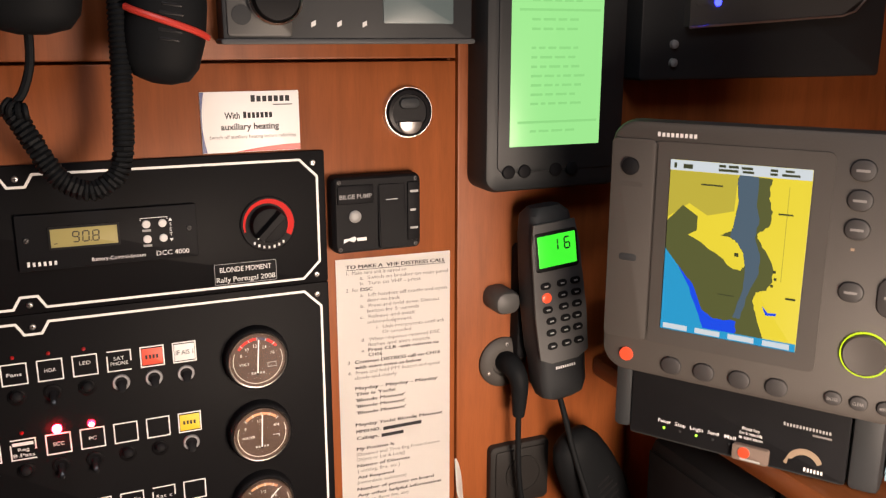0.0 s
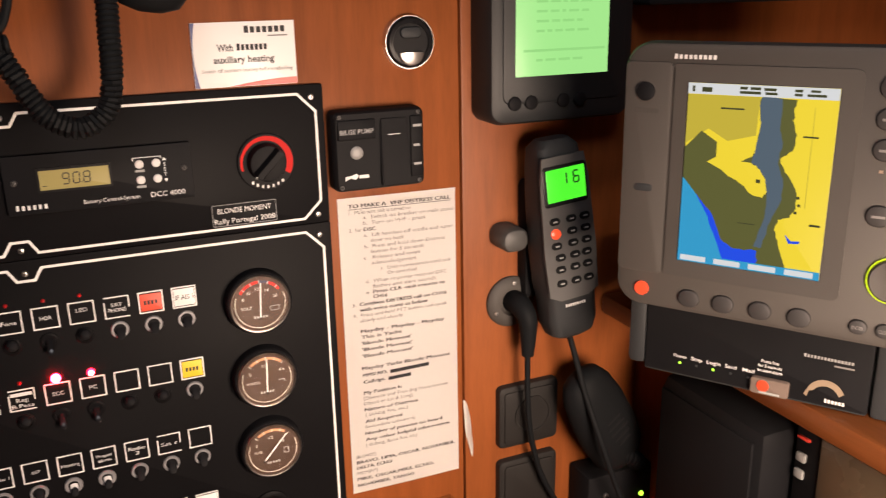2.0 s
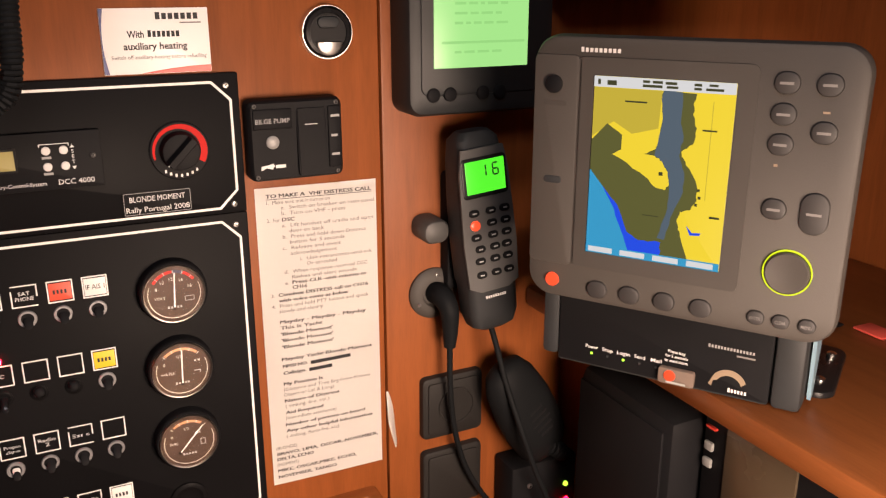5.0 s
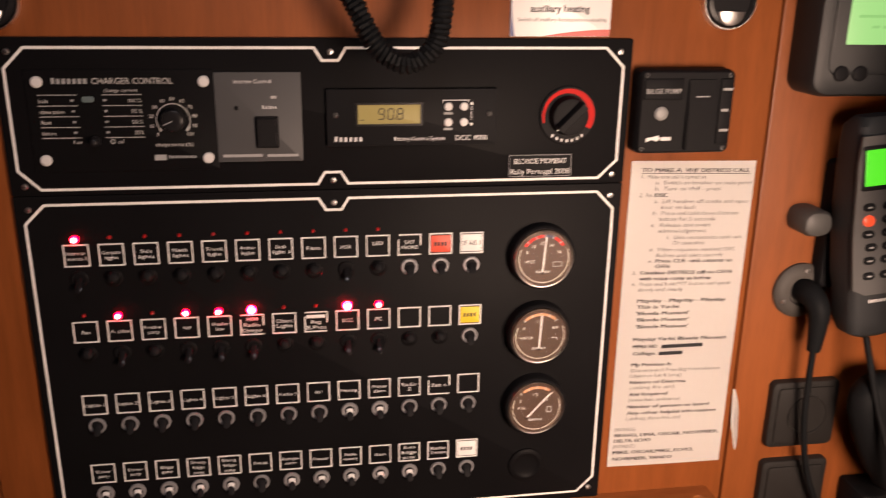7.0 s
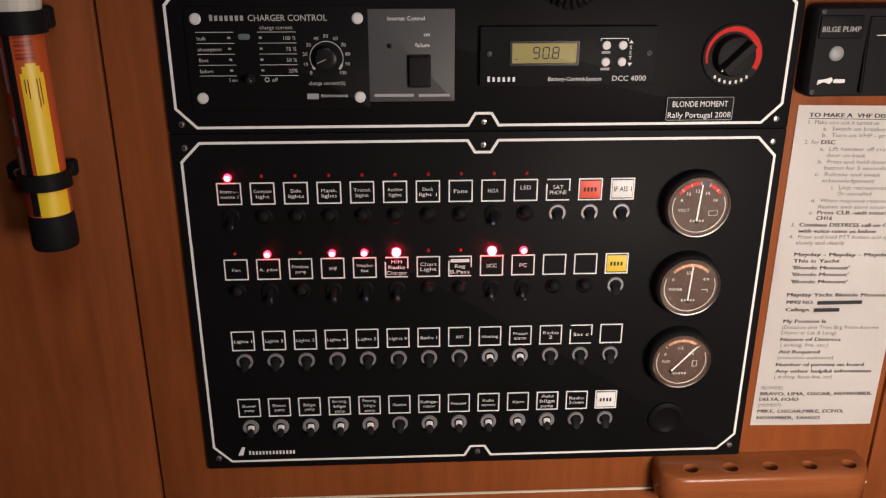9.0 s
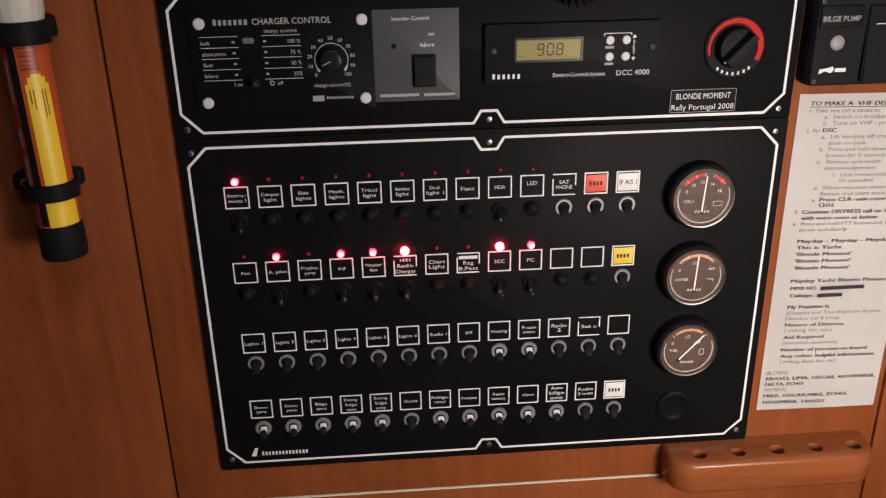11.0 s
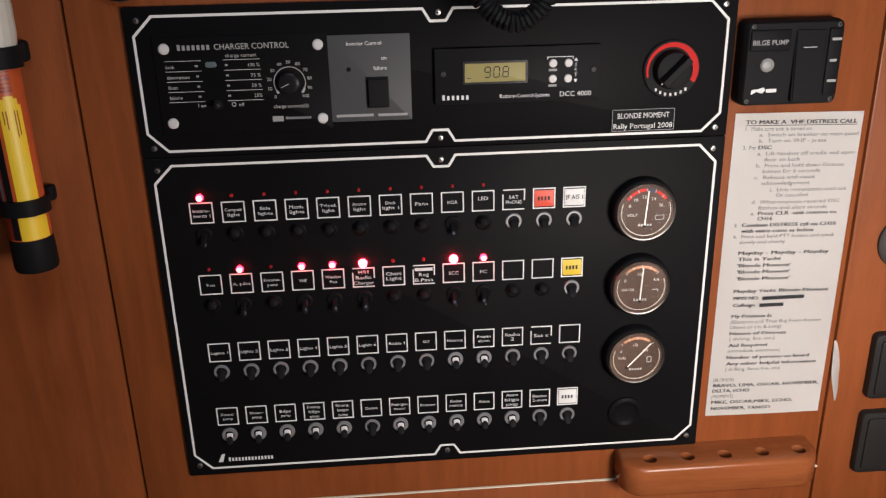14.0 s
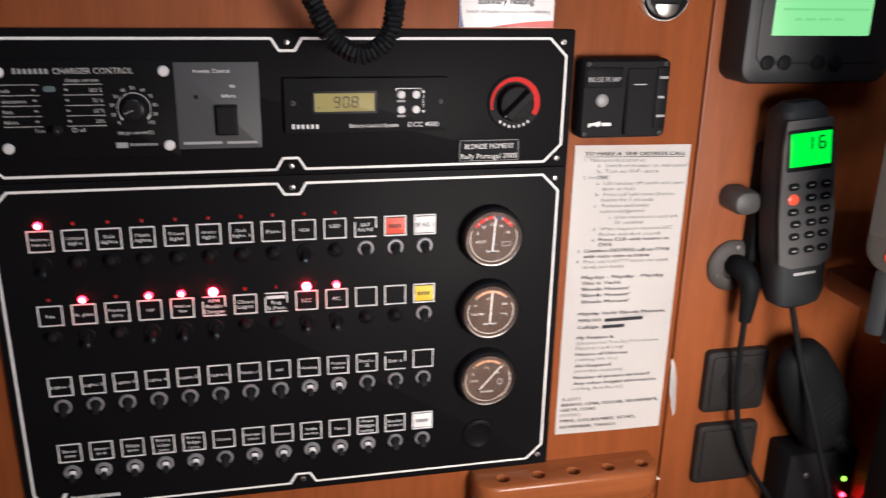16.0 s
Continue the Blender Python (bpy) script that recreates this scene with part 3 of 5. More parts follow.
# ---- gauges ----
def gauge(z, words, needle, arcs, x=0.1803):
    g = thing("gauge", (x, PY, z), "round black gauge with a dark chrome rim and brown reflection-toned dial", "gauge", "gauges")
    part("gasket", lathe(x, z, [(0.0296, PY + 0.0002), (0.0292, PY - 0.0080), (0.0288, PY - 0.0108), (0.0276, PY - 0.0122), (0.0262, PY - 0.0118)], 56), BLACK, g)
    part("rim", lathe(x, z, [(0.0270, PY - 0.0110), (0.0269, PY - 0.0128), (0.0262, PY - 0.0136), (0.0254, PY - 0.0134), (0.0250, PY - 0.0122), (0.0248, PY - 0.0110)], 64, cap=False), RIM_DARK, g, "dark chrome rim")
    dial = part("dial", lathe(x, z, [(0.0250, PY - 0.010), (0.0250, PY - 0.0124)], 48), DIAL_REFLECTED, g)
    dy = PY - 0.0126
    part("scale_line", stroke(arc(x, z, 0.0222, 158, 382, 48), 0.0006, dy, False), CREAM_LINE, dial, smooth=False)
    for a0, a1, m in arcs:
        part("scale_arc", stroke(arc(x, z, 0.0205, a0, a1, 18), 0.0024, dy, False), m, dial, smooth=False)
    for a in (135, 112, 90, 68, 45):
        p, q = arc(x, z, 0.0190, a, a, 1)[0], arc(x, z, 0.0220, a, a, 1)[0]
        part("tick", stroke([p, q], 0.0006, dy - 0.0002, False), DIM_INK, dial, smooth=False)
    for body, dx, dz, s in words:
        if body == "#":
            word_mark(x + dx - s / 2, x + dx + s / 2, z + dz, z + dz + 0.0024, dy, GREY_INK, dial, 5)
        else:
            lettering(body, x + dx, z + dz, dy, s, DIM_INK, dial, 0, 0.005, "CENTER")
    a = radians(needle)
    tip = (x + 0.0195 * math.cos(a), z + 0.0195 * math.sin(a))
    base = (x - 0.0135 * math.cos(a), z - 0.0135 * math.sin(a))
    part("needle", stroke([base, tip], 0.0012, dy - 0.0006, False), BUTTON_GREY, g, smooth=False)
    part("hub", lathe(base[0], base[1], [(0.0013, dy), (0.0013, dy - 0.0007), (0.0009, dy - 0.0010)], 12), BLACK, g)
    cover = part("glass", lathe(x, z, [(0.0253, PY - 0.0141), (0.0253, PY - 0.0144)], 48), GLASS, g)
    cover.visible_shadow = False
    return g


volts = gauge(0.9242, (("8", -0.0150, 0.0045, 0.0042), ("10", -0.0095, 0.0100, 0.0042), ("12", -0.0020, 0.0125, 0.0042), ("14", 0.0065, 0.0105, 0.0042), ("16", 0.0135, 0.0045, 0.0042), ("VOLT", -0.0125, -0.0040, 0.0038), ("#", 0.0, -0.0132, 0.013)), 86,
      ((92, 146, RED_ARC), (66, 91, NAVY_ARC), (34, 65, RED_ARC)))
water = gauge(0.8512, (("0", -0.0150, 0.0060, 0.0042), ("1/2", -0.0015, 0.0120, 0.0042), ("4/4", 0.0135, 0.0060, 0.0042), ("WATER", -0.0125, -0.0030, 0.0036), ("#", 0.0, -0.0132, 0.013)), 87, ((48, 132, ORANGE_ARC),))
fuel = gauge(0.7790, (("0", -0.0150, 0.0060, 0.0042), ("1/2", -0.0015, 0.0120, 0.0042), ("4/4", 0.0080, 0.0060, 0.0042), ("FUEL", -0.0135, -0.0010, 0.0036), ("#", 0.0, -0.0132, 0.013)), 48, ((55, 128, ORANGE_ARC),))
part("battery_symbol", stroke([(0.1890, 0.9168), (0.1965, 0.9168), (0.1965, 0.9208), (0.1890, 0.9208)], 0.0005, PY - 0.0128, True), GREY_INK, volts, smooth=False)
part("pump_symbol", stroke([(0.1905, 0.7740), (0.1945, 0.7740), (0.1945, 0.7795), (0.1905, 0.7795)], 0.0007, PY - 0.0128, True), GREY_INK, fuel, smooth=False)
part("tap_symbol", stroke([(0.1905, 0.8490), (0.1960, 0.8490), (0.1960, 0.8465)], 0.0008, PY - 0.0128, False), GREY_INK, water, smooth=False)
blank = thing("blanking_cap", (0.1765, PY, 0.712), "round black plastic blanking cap in the switch panel", "cap")
part("cap", lathe(0.1765, 0.7120, [(0.0175, PY + 0.0002), (0.0172, PY - 0.0018), (0.0160, PY - 0.0026), (0.0130, PY - 0.0030), (0.0118, PY - 0.0022), (0.0095, PY - 0.0012), (0.003, PY - 0.0010)], 40), PANEL_BLACK, blank)

# ---- charger control ----
chg = thing("charger_control", (-0.16, PY, 1.012), "black charger control plate with printed scales and a dial knob", "control plate")
part("plate", plate(-0.1605, 1.0465, 0.1400, 0.0790, PY, PY - 0.0012, 0.001, 0.0004), PANEL_BLACK, chg)
CY = PY - 0.0015
for x, z in ((-0.2215, 1.0770), (-0.0985, 1.0770), (-0.2215, 1.0165), (-0.0985, 1.0165)):
    part("plate_screw", lathe(x, z, [(0.0044, PY - 0.001), (0.0044, PY - 0.0026), (0.0034, PY - 0.0036), (0.001, PY - 0.0038)], 20), BUTTON_GREY, chg)
word_mark(-0.2110, -0.1838, 1.0754, 1.0800, CY, GREY_INK, chg, 7)
lettering("CHARGER CONTROL", -0.1818, 1.0752, CY, 0.0068, DIM_INK, chg, 0.0600, 0.0)
for k, body in enumerate(("bulk", "absorption", "float", "failure")):
    z = 1.0670 - k * 0.0083
    part("rule", stroke([(-0.2225, z), (-0.1935, z)], 0.0005, CY, False), DIM_INK, chg, smooth=False)
    part("rule", stroke([(-0.1755, z), (-0.1460, z)], 0.0005, CY, False), DIM_INK, chg, smooth=False)
    lettering(body, -0.2218, z - 0.0060, CY, 0.0042, DIM_INK, chg)
    lettering(("100 %", "75 %", "50 %", "25%")[k], -0.1465, z - 0.0060, CY, 0.0042, DIM_INK, chg, align="RIGHT")
    bar(-0.1985, -0.1962, z - 0.0050, z - 0.0034, CY, GREY_INK, chg)
    bar(-0.1745, -0.1722, z - 0.0050, z - 0.0034, CY, GREY_INK, chg)
for x0, x1 in ((-0.2225, -0.1935), (-0.1755, -0.1460)):
    part("rule", stroke([(x0, 1.0338), (x1, 1.0338)], 0.0005, CY, False), DIM_INK, chg, smooth=False)
lettering("charge current", -0.1735, 1.0690, CY, 0.0042, DIM_INK, chg, 0.0250)
lettering("on", -0.1935, 1.0290, CY, 0.0042, DIM_INK, chg, align="RIGHT")
bar(-0.1995, -0.1990, 1.0290, 1.0320, CY, DIM_INK, chg)
lettering("off", -0.1665, 1.0290, CY, 0.0042, DIM_INK, chg)
part("off_mark", stroke(arc(-0.1705, 1.0306, 0.0016, 0, 345, 16), 0.0006, CY, False), DIM_INK, chg, smooth=False)
part("power_switch", lathe(-0.1835, 1.0310, [(0.0040, CY), (0.0040, CY - 0.002), (0.0024, CY - 0.0022), (0.0024, CY - 0.008), (0.001, CY - 0.0088)], 18), BLACK_GLOSS, chg)
part("status_window", plate(-0.1858, 1.0635, 0.0090, 0.0044, CY + 0.0003, CY - 0.0003, 0.0018, 0.0002), LCD_GREY, chg)
part("dial_arc", stroke(arc(-0.1235, 1.0470, 0.0128, 222, -42, 40), 0.0006, CY, False), DIM_INK, chg, smooth=False)
part("dial_arc", stroke(arc(-0.1235, 1.0470, 0.0128, -22, -42, 6), 0.0018, CY - 0.0002, False), DIM_INK, chg, smooth=False)
part("dial_arc", stroke(arc(-0.1235, 1.0470, 0.0128, 222, 212, 4), 0.0018, CY - 0.0002, False), DIM_INK, chg, smooth=False)
knob = part("knob", lathe(-0.1235, 1.0470, [(0.0092, CY), (0.0090, CY - 0.004), (0.0082, CY - 0.0065), (0.0070, CY - 0.0072), (0.003, CY - 0.0070)], 28), BLACK_GLOSS, chg)
part("pointer", stroke([(-0.1235, 1.0470), (-0.1305, 1.0440)], 0.0007, CY - 0.0075, False), GREY_INK, knob, smooth=False)
for k in range(11):
    a = 222 - k * 26.4
    px, pz = arc(-0.1235, 1.0470, 0.0168, a, a, 1)[0]
    lettering(str(k * 10), px, pz - 0.0014, CY, 0.0040, DIM_INK, chg, align="CENTER")
lettering("charge current(%)", -0.1240, 1.0262, CY, 0.0042, DIM_INK, chg, 0.0285, 0, "CENTER")
word_mark(-0.1290, -0.1075, 1.0165, 1.0188, CY, GREY_INK, chg, 13)
bar(-0.1400, -0.1310, 1.0150, 1.0195, CY, GREY_INK, chg)

# ---- inverter control ----
inv = thing("inverter_control", (-0.057, PY, 1.012), "grey anodised inverter control plate with a black rocker", "control plate")
part("plate", plate(-0.0572, 1.0482, 0.0672, 0.0712, PY, PY - 0.0016, 0.0008, 0.0005), INV_GREY, inv)
IY = PY - 0.0019
lettering("Inverter Control", -0.0755, 1.0752, IY, 0.0046, WHITE_INK, inv, 0.0285)
lettering("on", -0.0432, 1.0632, IY, 0.0046, WHITE_INK, inv, align="RIGHT")
lettering("failure", -0.0432, 1.0550, IY, 0.0046, WHITE_INK, inv, align="RIGHT")
part("rocker_rim", plate(-0.0515, 1.0365, 0.0185, 0.0255, IY + 0.0003, IY - 0.0015, 0.0012, 0.0006), BLACK, inv)
part("rocker", prism([(-0.0590, 1.0255), (-0.0440, 1.0255), (-0.0440, 1.0475), (-0.0590, 1.0475)], IY - 0.0010, IY - 0.0042), BLACK_GLOSS, inv)
part("led_hole", lathe(-0.0745, 1.0560, [(0.0018, IY + 0.0002), (0.0018, IY - 0.0006), (0.001, IY - 0.0010)], 14), BLACK, inv)
bar(-0.0870, -0.0560, 1.0165, 1.0188, IY, GREY_INK, inv)
bar(-0.0520, -0.0275, 1.0163, 1.0185, IY, GREY_INK, inv)

# ---- battery monitor ----
dcc = thing("battery_monitor", (0.066, PY, 1.025), "black battery monitor with an olive display reading 90.8", "battery monitor")
part("body", plate(0.0660, 1.0475, 0.1400, 0.0460, PY, PY - 0.0045, 0.0012, 0.0006), BLACK, dcc)
DY = PY - 0.0049
part("display_rim", window_frame(0.0465, 1.0502, 0.0545, 0.0190, 0.0018, DY + 0.0003, DY - 0.0008), BLACK_GLOSS, dcc)
lcd = part("display", plate(0.0465, 1.0502, 0.0512, 0.0158, DY + 0.0003, DY - 0.0002, 0.0006, 0.0001), LCD_OLIVE, dcc)


def seven(x, z, h, w, on, parent, y, t=0.0009, material=None, slant=0.06):
    """One seven-segment figure."""
    m = h / 2
    pts = {"a": ((0, h), (w, h)), "b": ((w, h), (w, m)), "c": ((w, m), (w, 0)), "d": ((0, 0), (w, 0)), "e": ((0, m), (0, 0)), "f": ((0, h), (0, m)), "g": ((0, m), (w, m))}
    bm = bmesh.new()
    for s in on:
        (a, b), (c, d) = pts[s]
        q = Vector((c - a, d - b)).normalized() * 0.0004
        stroke([(x + a + slant * b + q.x, z + b + q.y), (x + c + slant * d - q.x, z + d - q.y)], t, y, False, bm)
    return part("figure", bm, material or BLACK_INK, parent, smooth=False)


for k, segs in enumerate(("abcdfg", "abcdef", "abcdefg")):
    seven(0.0375 + k * 0.0076, 1.0462, 0.0085, 0.0046, segs, lcd, DY - 0.0005)
bar(0.0510, 0.0518, 1.0460, 1.0468, DY - 0.0005, BLACK_INK, lcd)
bar(0.0230, 0.0260, 1.0455, 1.0461, DY - 0.0005, BLACK_INK, lcd)
for x, z in ((0.0950, 1.0560), (0.1080, 1.0560), (0.0950, 1.0432), (0.1080, 1.0432)):
    part("button", lathe(x, z, [(0.0034, DY + 0.0003), (0.0034, DY - 0.0008), (0.0028, DY - 0.0014), (0.001, DY - 0.0015)], 18), BUTTON_GREY, dcc)
part("rule", stroke([(0.0905, 1.0590), (0.0905, 1.0612), (0.1120, 1.0612), (0.1120, 1.0592)], 0.0006, DY, False), WHITE_INK, dcc, smooth=False)
for k, ch in enumerate("SET"):
    lettering(ch, 0.1145, 1.0530 - k * 0.0042, DY, 0.0042, WHITE_INK, dcc, align="CENTER")
part("arrow", flat([(0.1128, 1.0574), (0.1162, 1.0574), (0.1145, 1.0602)], DY), WHITE_INK, dcc)
part("arrow", flat([(0.1128, 1.0424), (0.1145, 1.0396), (0.1162, 1.0424)], DY), WHITE_INK, dcc)
bar(0.0915, 0.0985, 1.0495, 1.0515, DY, GREY_INK, dcc)
bar(0.0915, 0.0985, 1.0366, 1.0386, DY, GREY_INK, dcc)
screw(0.0030, 1.0500, PY - 0.0045, dcc, 0.0024, DARK_GREY)
screw(0.1292, 1.0500, PY - 0.0045, dcc, 0.0024, DARK_GREY)
word_mark(0.0020, 0.0260, 1.0282, 1.0324, DY, WHITE_INK, dcc, 6, 0.5)
lettering("Battery-Control-System", 0.0505, 1.0285, DY, 0.0046, WHITE_INK, dcc, 0.0420)
lettering("DCC 4000", 0.1015, 1.0282, DY, 0.0060, WHITE_INK, dcc, 0.0268)

# ---- heater dial ----
heat = thing("heater_dial", (0.197, PY, 1.047), "black heater dial knob with a red scale arc", "dial")
part("collar", lathe(0.1980, 1.0470, [(0.0250, PY), (0.0250, PY - 0.0012), (0.0240, PY - 0.0020), (0.018, PY - 0.0020)], 48), BLACK, heat)
bm = bmesh.new()
outer = []
for i in range(33):
    a = 196 - i * 226 / 32
    w = 0.0014 + 0.0034 * min(1, i / 26)
    p, q = arc(0.1980, 1.0470, 0.0222 + w * 0.15, a, a, 1)[0], arc(0.1980, 1.0470, 0.0222 - w, a, a, 1)[0]
    outer.append((bm.verts.new((p[0], PY - 0.0024, p[1])), bm.verts.new((q[0], PY - 0.0024, q[1]))))
for (a, b), (c, d) in zip(outer, outer[1:]):
    bm.faces.new((a, c, d, b))
part("red_arc", bm, RED_ARC, heat, "red heat scale", False)
hk = part("knob", lathe(0.1980, 1.0470, [(0.0168, PY - 0.002), (0.0160, PY - 0.008), (0.0150, PY - 0.0105), (0.012, PY - 0.0110), (0.003, PY - 0.0112)], 40), BLACK, heat)
grip = bmesh.new()
ca, sa = math.cos(radians(45)), math.sin(radians(45))
loft(grip, [[(0.1980 + u * ca - v * sa, y, 1.0470 + u * sa + v * ca) for u, v in ((-0.0145, -b), (0.0145, -b), (0.0145, b), (-0.0145, b))] for y, b in ((PY - 0.0108, 0.0048), (PY - 0.0170, 0.0034), (PY - 0.0185, 0.0026))])
part("grip", grip, BLACK, hk)
part("pointer", stroke([(0.1885, 1.0385), (0.1860, 1.0360)], 0.0010, PY - 0.0126, False), WHITE_INK, hk, smooth=False)
for k in range(7):
    a = 232 + k * 12.5
    p = arc(0.1980, 1.0470, 0.0212, a, a, 1)[0]
    part("mark", flat([(p[0] - 0.0009, p[1] - 0.0013), (p[0] + 0.0009, p[1] - 0.0013), (p[0] + 0.0009, p[1] + 0.0013), (p[0] - 0.0009, p[1] + 0.0013)], PY - 0.0024), WHITE_INK, heat)
plaque = thing("engraved_plaque", (0.176, PY, 0.995), "small engraved black name plaque with white lettering", "plaque")
part("plate", plate(0.1760, 1.0045, 0.0560, 0.0200, PY, PY - 0.0010, 0.0003, 0.0002), BLACK, plaque)
part("outline", window_frame(0.1760, 1.0045, 0.0548, 0.0188, 0.0004, PY - 0.0009, PY - 0.0013), GREY_INK, plaque)
lettering("BLONDE MOMENT", 0.1760, 1.0062, PY - 0.0014, 0.0066, WHITE_INK, plaque, 0.0455, 0, "CENTER")
lettering("Rally Portugal 2008", 0.1760, 0.9972, PY - 0.0014, 0.0066, WHITE_INK, plaque, 0.0520, 0, "CENTER")

# ---- distress sheet ----
sheet = thing("instruction_sheet", (0.318, 0, 0.699), "laminated white printed radio distress call sheet", "notice")
SX0, SX1, SZ0, SZ1 = 0.2596, 0.3766, 0.7002, 1.0060


def sheet_y(x, z):
    """The sheet lies slightly hollow on the board."""
    u, v = (x - SX0) / (SX1 - SX0), (SZ1 - z) / (SZ1 - SZ0)
    return -0.0012 - 0.0006 * math.sin(math.pi * u) * (0.4 + 0.6 * math.sin(v * 8.0))


bm = bmesh.new()
cols = []
for j in range(25):
    row = []
    for i in range(11):
        x, z = SX0 + (SX1 - SX0) * i / 10, SZ1 - (SZ1 - SZ0) * j / 24
        row.append(bm.verts.new((x, sheet_y(x, z), z - 0.0018 * i / 10)))
    cols.append(row)
for a, b in zip(cols, cols[1:]):
    for i in range(10):
        bm.faces.new((a[i], a[i + 1], b[i + 1], b[i]))
bmesh.ops.solidify(bm, geom=bm.faces[:], thickness=0.0004)
part("paper", bm, PAPER, sheet)
B, S = (BLACK_INK, 0.00042), (SOFT_INK, 0.0)
LINES = (
    ("TO MAKE A  VHF DISTRESS CALL", 0.2693, 0.3712, 0.9962, B), ("1.  Make sure unit is turned on", 0.2697, 0.3300, 0.9902, S), ("a.  Switch on breaker on main panel", 0.2830, 0.3742, 0.9846, S),
    ("b.  Turn on VHF - press", 0.2830, 0.3450, 0.9791, S), ("2.  For", 0.2692, 0.2812, 0.9733, S), ("DSC", 0.2832, 0.2950, 0.9731, B),
    ("a.  Lift handset off cradle and open", 0.2830, 0.3730, 0.9675, S), ("door on back", 0.2895, 0.3230, 0.9619, S), ("b.  Press and hold down Distress", 0.2830, 0.3650, 0.9565, S),
    ("button for 5 seconds", 0.2895, 0.3430, 0.9510, S), ("c.  Release and await", 0.2822, 0.3390, 0.9455, S), ("acknowledgement", 0.2895, 0.3350, 0.9398, S),
    ("i.  Unit retransmits until ack", 0.2985, 0.3710, 0.9334, S), ("Or cancelled", 0.3045, 0.3345, 0.9280, S), ("d.  When response received DSC", 0.2828, 0.3660, 0.9222, S),
    ("flashes and alert sounds", 0.2895, 0.3545, 0.9165, S), ("e.", 0.2828, 0.2866, 0.9112, S), ("Press CLR -unit returns to", 0.2897, 0.3640, 0.9112, B), ("CH16", 0.2897, 0.3035, 0.9060, B),
    ("3.", 0.2686, 0.2724, 0.9002, S), ("Continue DISTRESS call on CH16", 0.2757, 0.3655, 0.9002, B), ("with voice coms as below", 0.2757, 0.3450, 0.8945, B), ("4.  Press and hold PTT button and speak", 0.2686, 0.3660, 0.8892, S),
    ("slowly and clearly", 0.2755, 0.3190, 0.8835, S), ("Mayday - Mayday - Mayday", 0.2755, 0.3625, 0.8726, B), ("This is Yacht", 0.2756, 0.3172, 0.8665, B),
    ("'Blonde Moment'", 0.2757, 0.3271, 0.8600, B), ("'Blonde Moment'", 0.2760, 0.3274, 0.8535, B), ("'Blonde Moment'", 0.2763, 0.3277, 0.8466, B),
    ("Mayday Yacht Blonde Moment", 0.2750, 0.3680, 0.8338, B), ("MMSI NO.", 0.2756, 0.3005, 0.8264, B), ("Callsign.", 0.2758, 0.2985, 0.8192, B),
    ("My Position Is", 0.2755, 0.3150, 0.8076, B), ("(Distance and True Brg From Known", 0.2752, 0.3650, 0.8016, S), ("Object or Lat & Long)", 0.2748, 0.3265, 0.7960, S),
    ("Nature of Distress", 0.2755, 0.3315, 0.7893, B), ("( sinking, fire, etc.)", 0.2760, 0.3210, 0.7836, S), ("Aid Required", 0.2757, 0.3140, 0.7765, B), ("(immediate assistance)", 0.2755, 0.3280, 0.7706, S),
    ("Number of persons on board", 0.2750, 0.3580, 0.7634, B), ("Any other helpful information", 0.2752, 0.3661, 0.7566, B), ("( drifting, flares fire, etc)", 0.2752, 0.3300, 0.7505, S),
    ("(BLONDE)", 0.2640, 0.2850, 0.7392, S), ("BRAVO, LIMA, OSCAR, NOVEMBER,", 0.2645, 0.3719, 0.7328, B), ("DELTA, ECHO", 0.2643, 0.3015, 0.7268, B),
    ("(MOMENT)", 0.2640, 0.2860, 0.7206, S), ("MIKE, OSCAR,MIKE, ECHO,", 0.2643, 0.3473, 0.7140, B), ("NOVEMBER, TANGO", 0.2645, 0.3252, 0.7068, B),
)
LEAN = -1.3
for body, x0, x1, z, (ink, bold) in LINES:
    words = lettering(body, x0, z, 0.0, 0.0050, ink, sheet, x1 - x0, tilt=LEAN, heavy=bold)
    for v in words.data.vertices:
        v.co.y += sheet_y(v.co.x, v.co.z) - 0.00035
drop = (0.3712 - 0.2693) * math.tan(radians(-LEAN))
part("underline", stroke([(0.2693, 0.9950), (0.3712, 0.9950 - drop)], 0.0005, -0.0023, False), BLACK_INK, sheet, smooth=False)
for x0, x1, z in ((0.3035, 0.3447, 0.8264), (0.3015, 0.3251, 0.8192)):
    drop = (x0 - 0.2756) * math.tan(radians(-LEAN))
    bar(x0, x1, z - drop - 0.0004, z - drop + 0.0032, -0.0024, BLACK_INK, sheet)

tape = thing("curled_paper_strip", (0.389, 0, 0.706), "white paper sliver curling out of the board gap", "paper strip")
bm = bmesh.new()
cols = []
for j in range(13):
    t = j / 12
    width = 0.0006 + 0.0048 * math.sin(math.pi * min(1.0, 0.06 + 0.92 * t ** 0.8)) ** 0.7
    left = 0.3825 + 0.0040 * t + 0.0055 * max(0.0, t - 0.55) / 0.45
    cols.append([bm.verts.new((left + width * k / 3, -0.0012 - 0.0045 * (k / 3) ** 2 * math.sin(math.pi * t), 0.7770 - 0.0680 * t)) for k in range(4)])
for a, b in zip(cols, cols[1:]):
    for k in range(3):
        bm.faces.new((a[k], a[k + 1], b[k + 1], b[k]))
bmesh.ops.solidify(bm, geom=bm.faces[:], thickness=0.0002)
part("strip", bm, PAPER, tape)

# ---- heating card ----
card = thing("heating_notice_card", (0.188, 0, 1.110), "white printed card with navy edge and red corner sweep", "card")
part("card", plate(0.1885, 1.1375, 0.0850, 0.0520, -0.0002, -0.0010, 0.0006, 0.0002), CARD_WHITE, card)
KY = -0.0013
bm = bmesh.new()
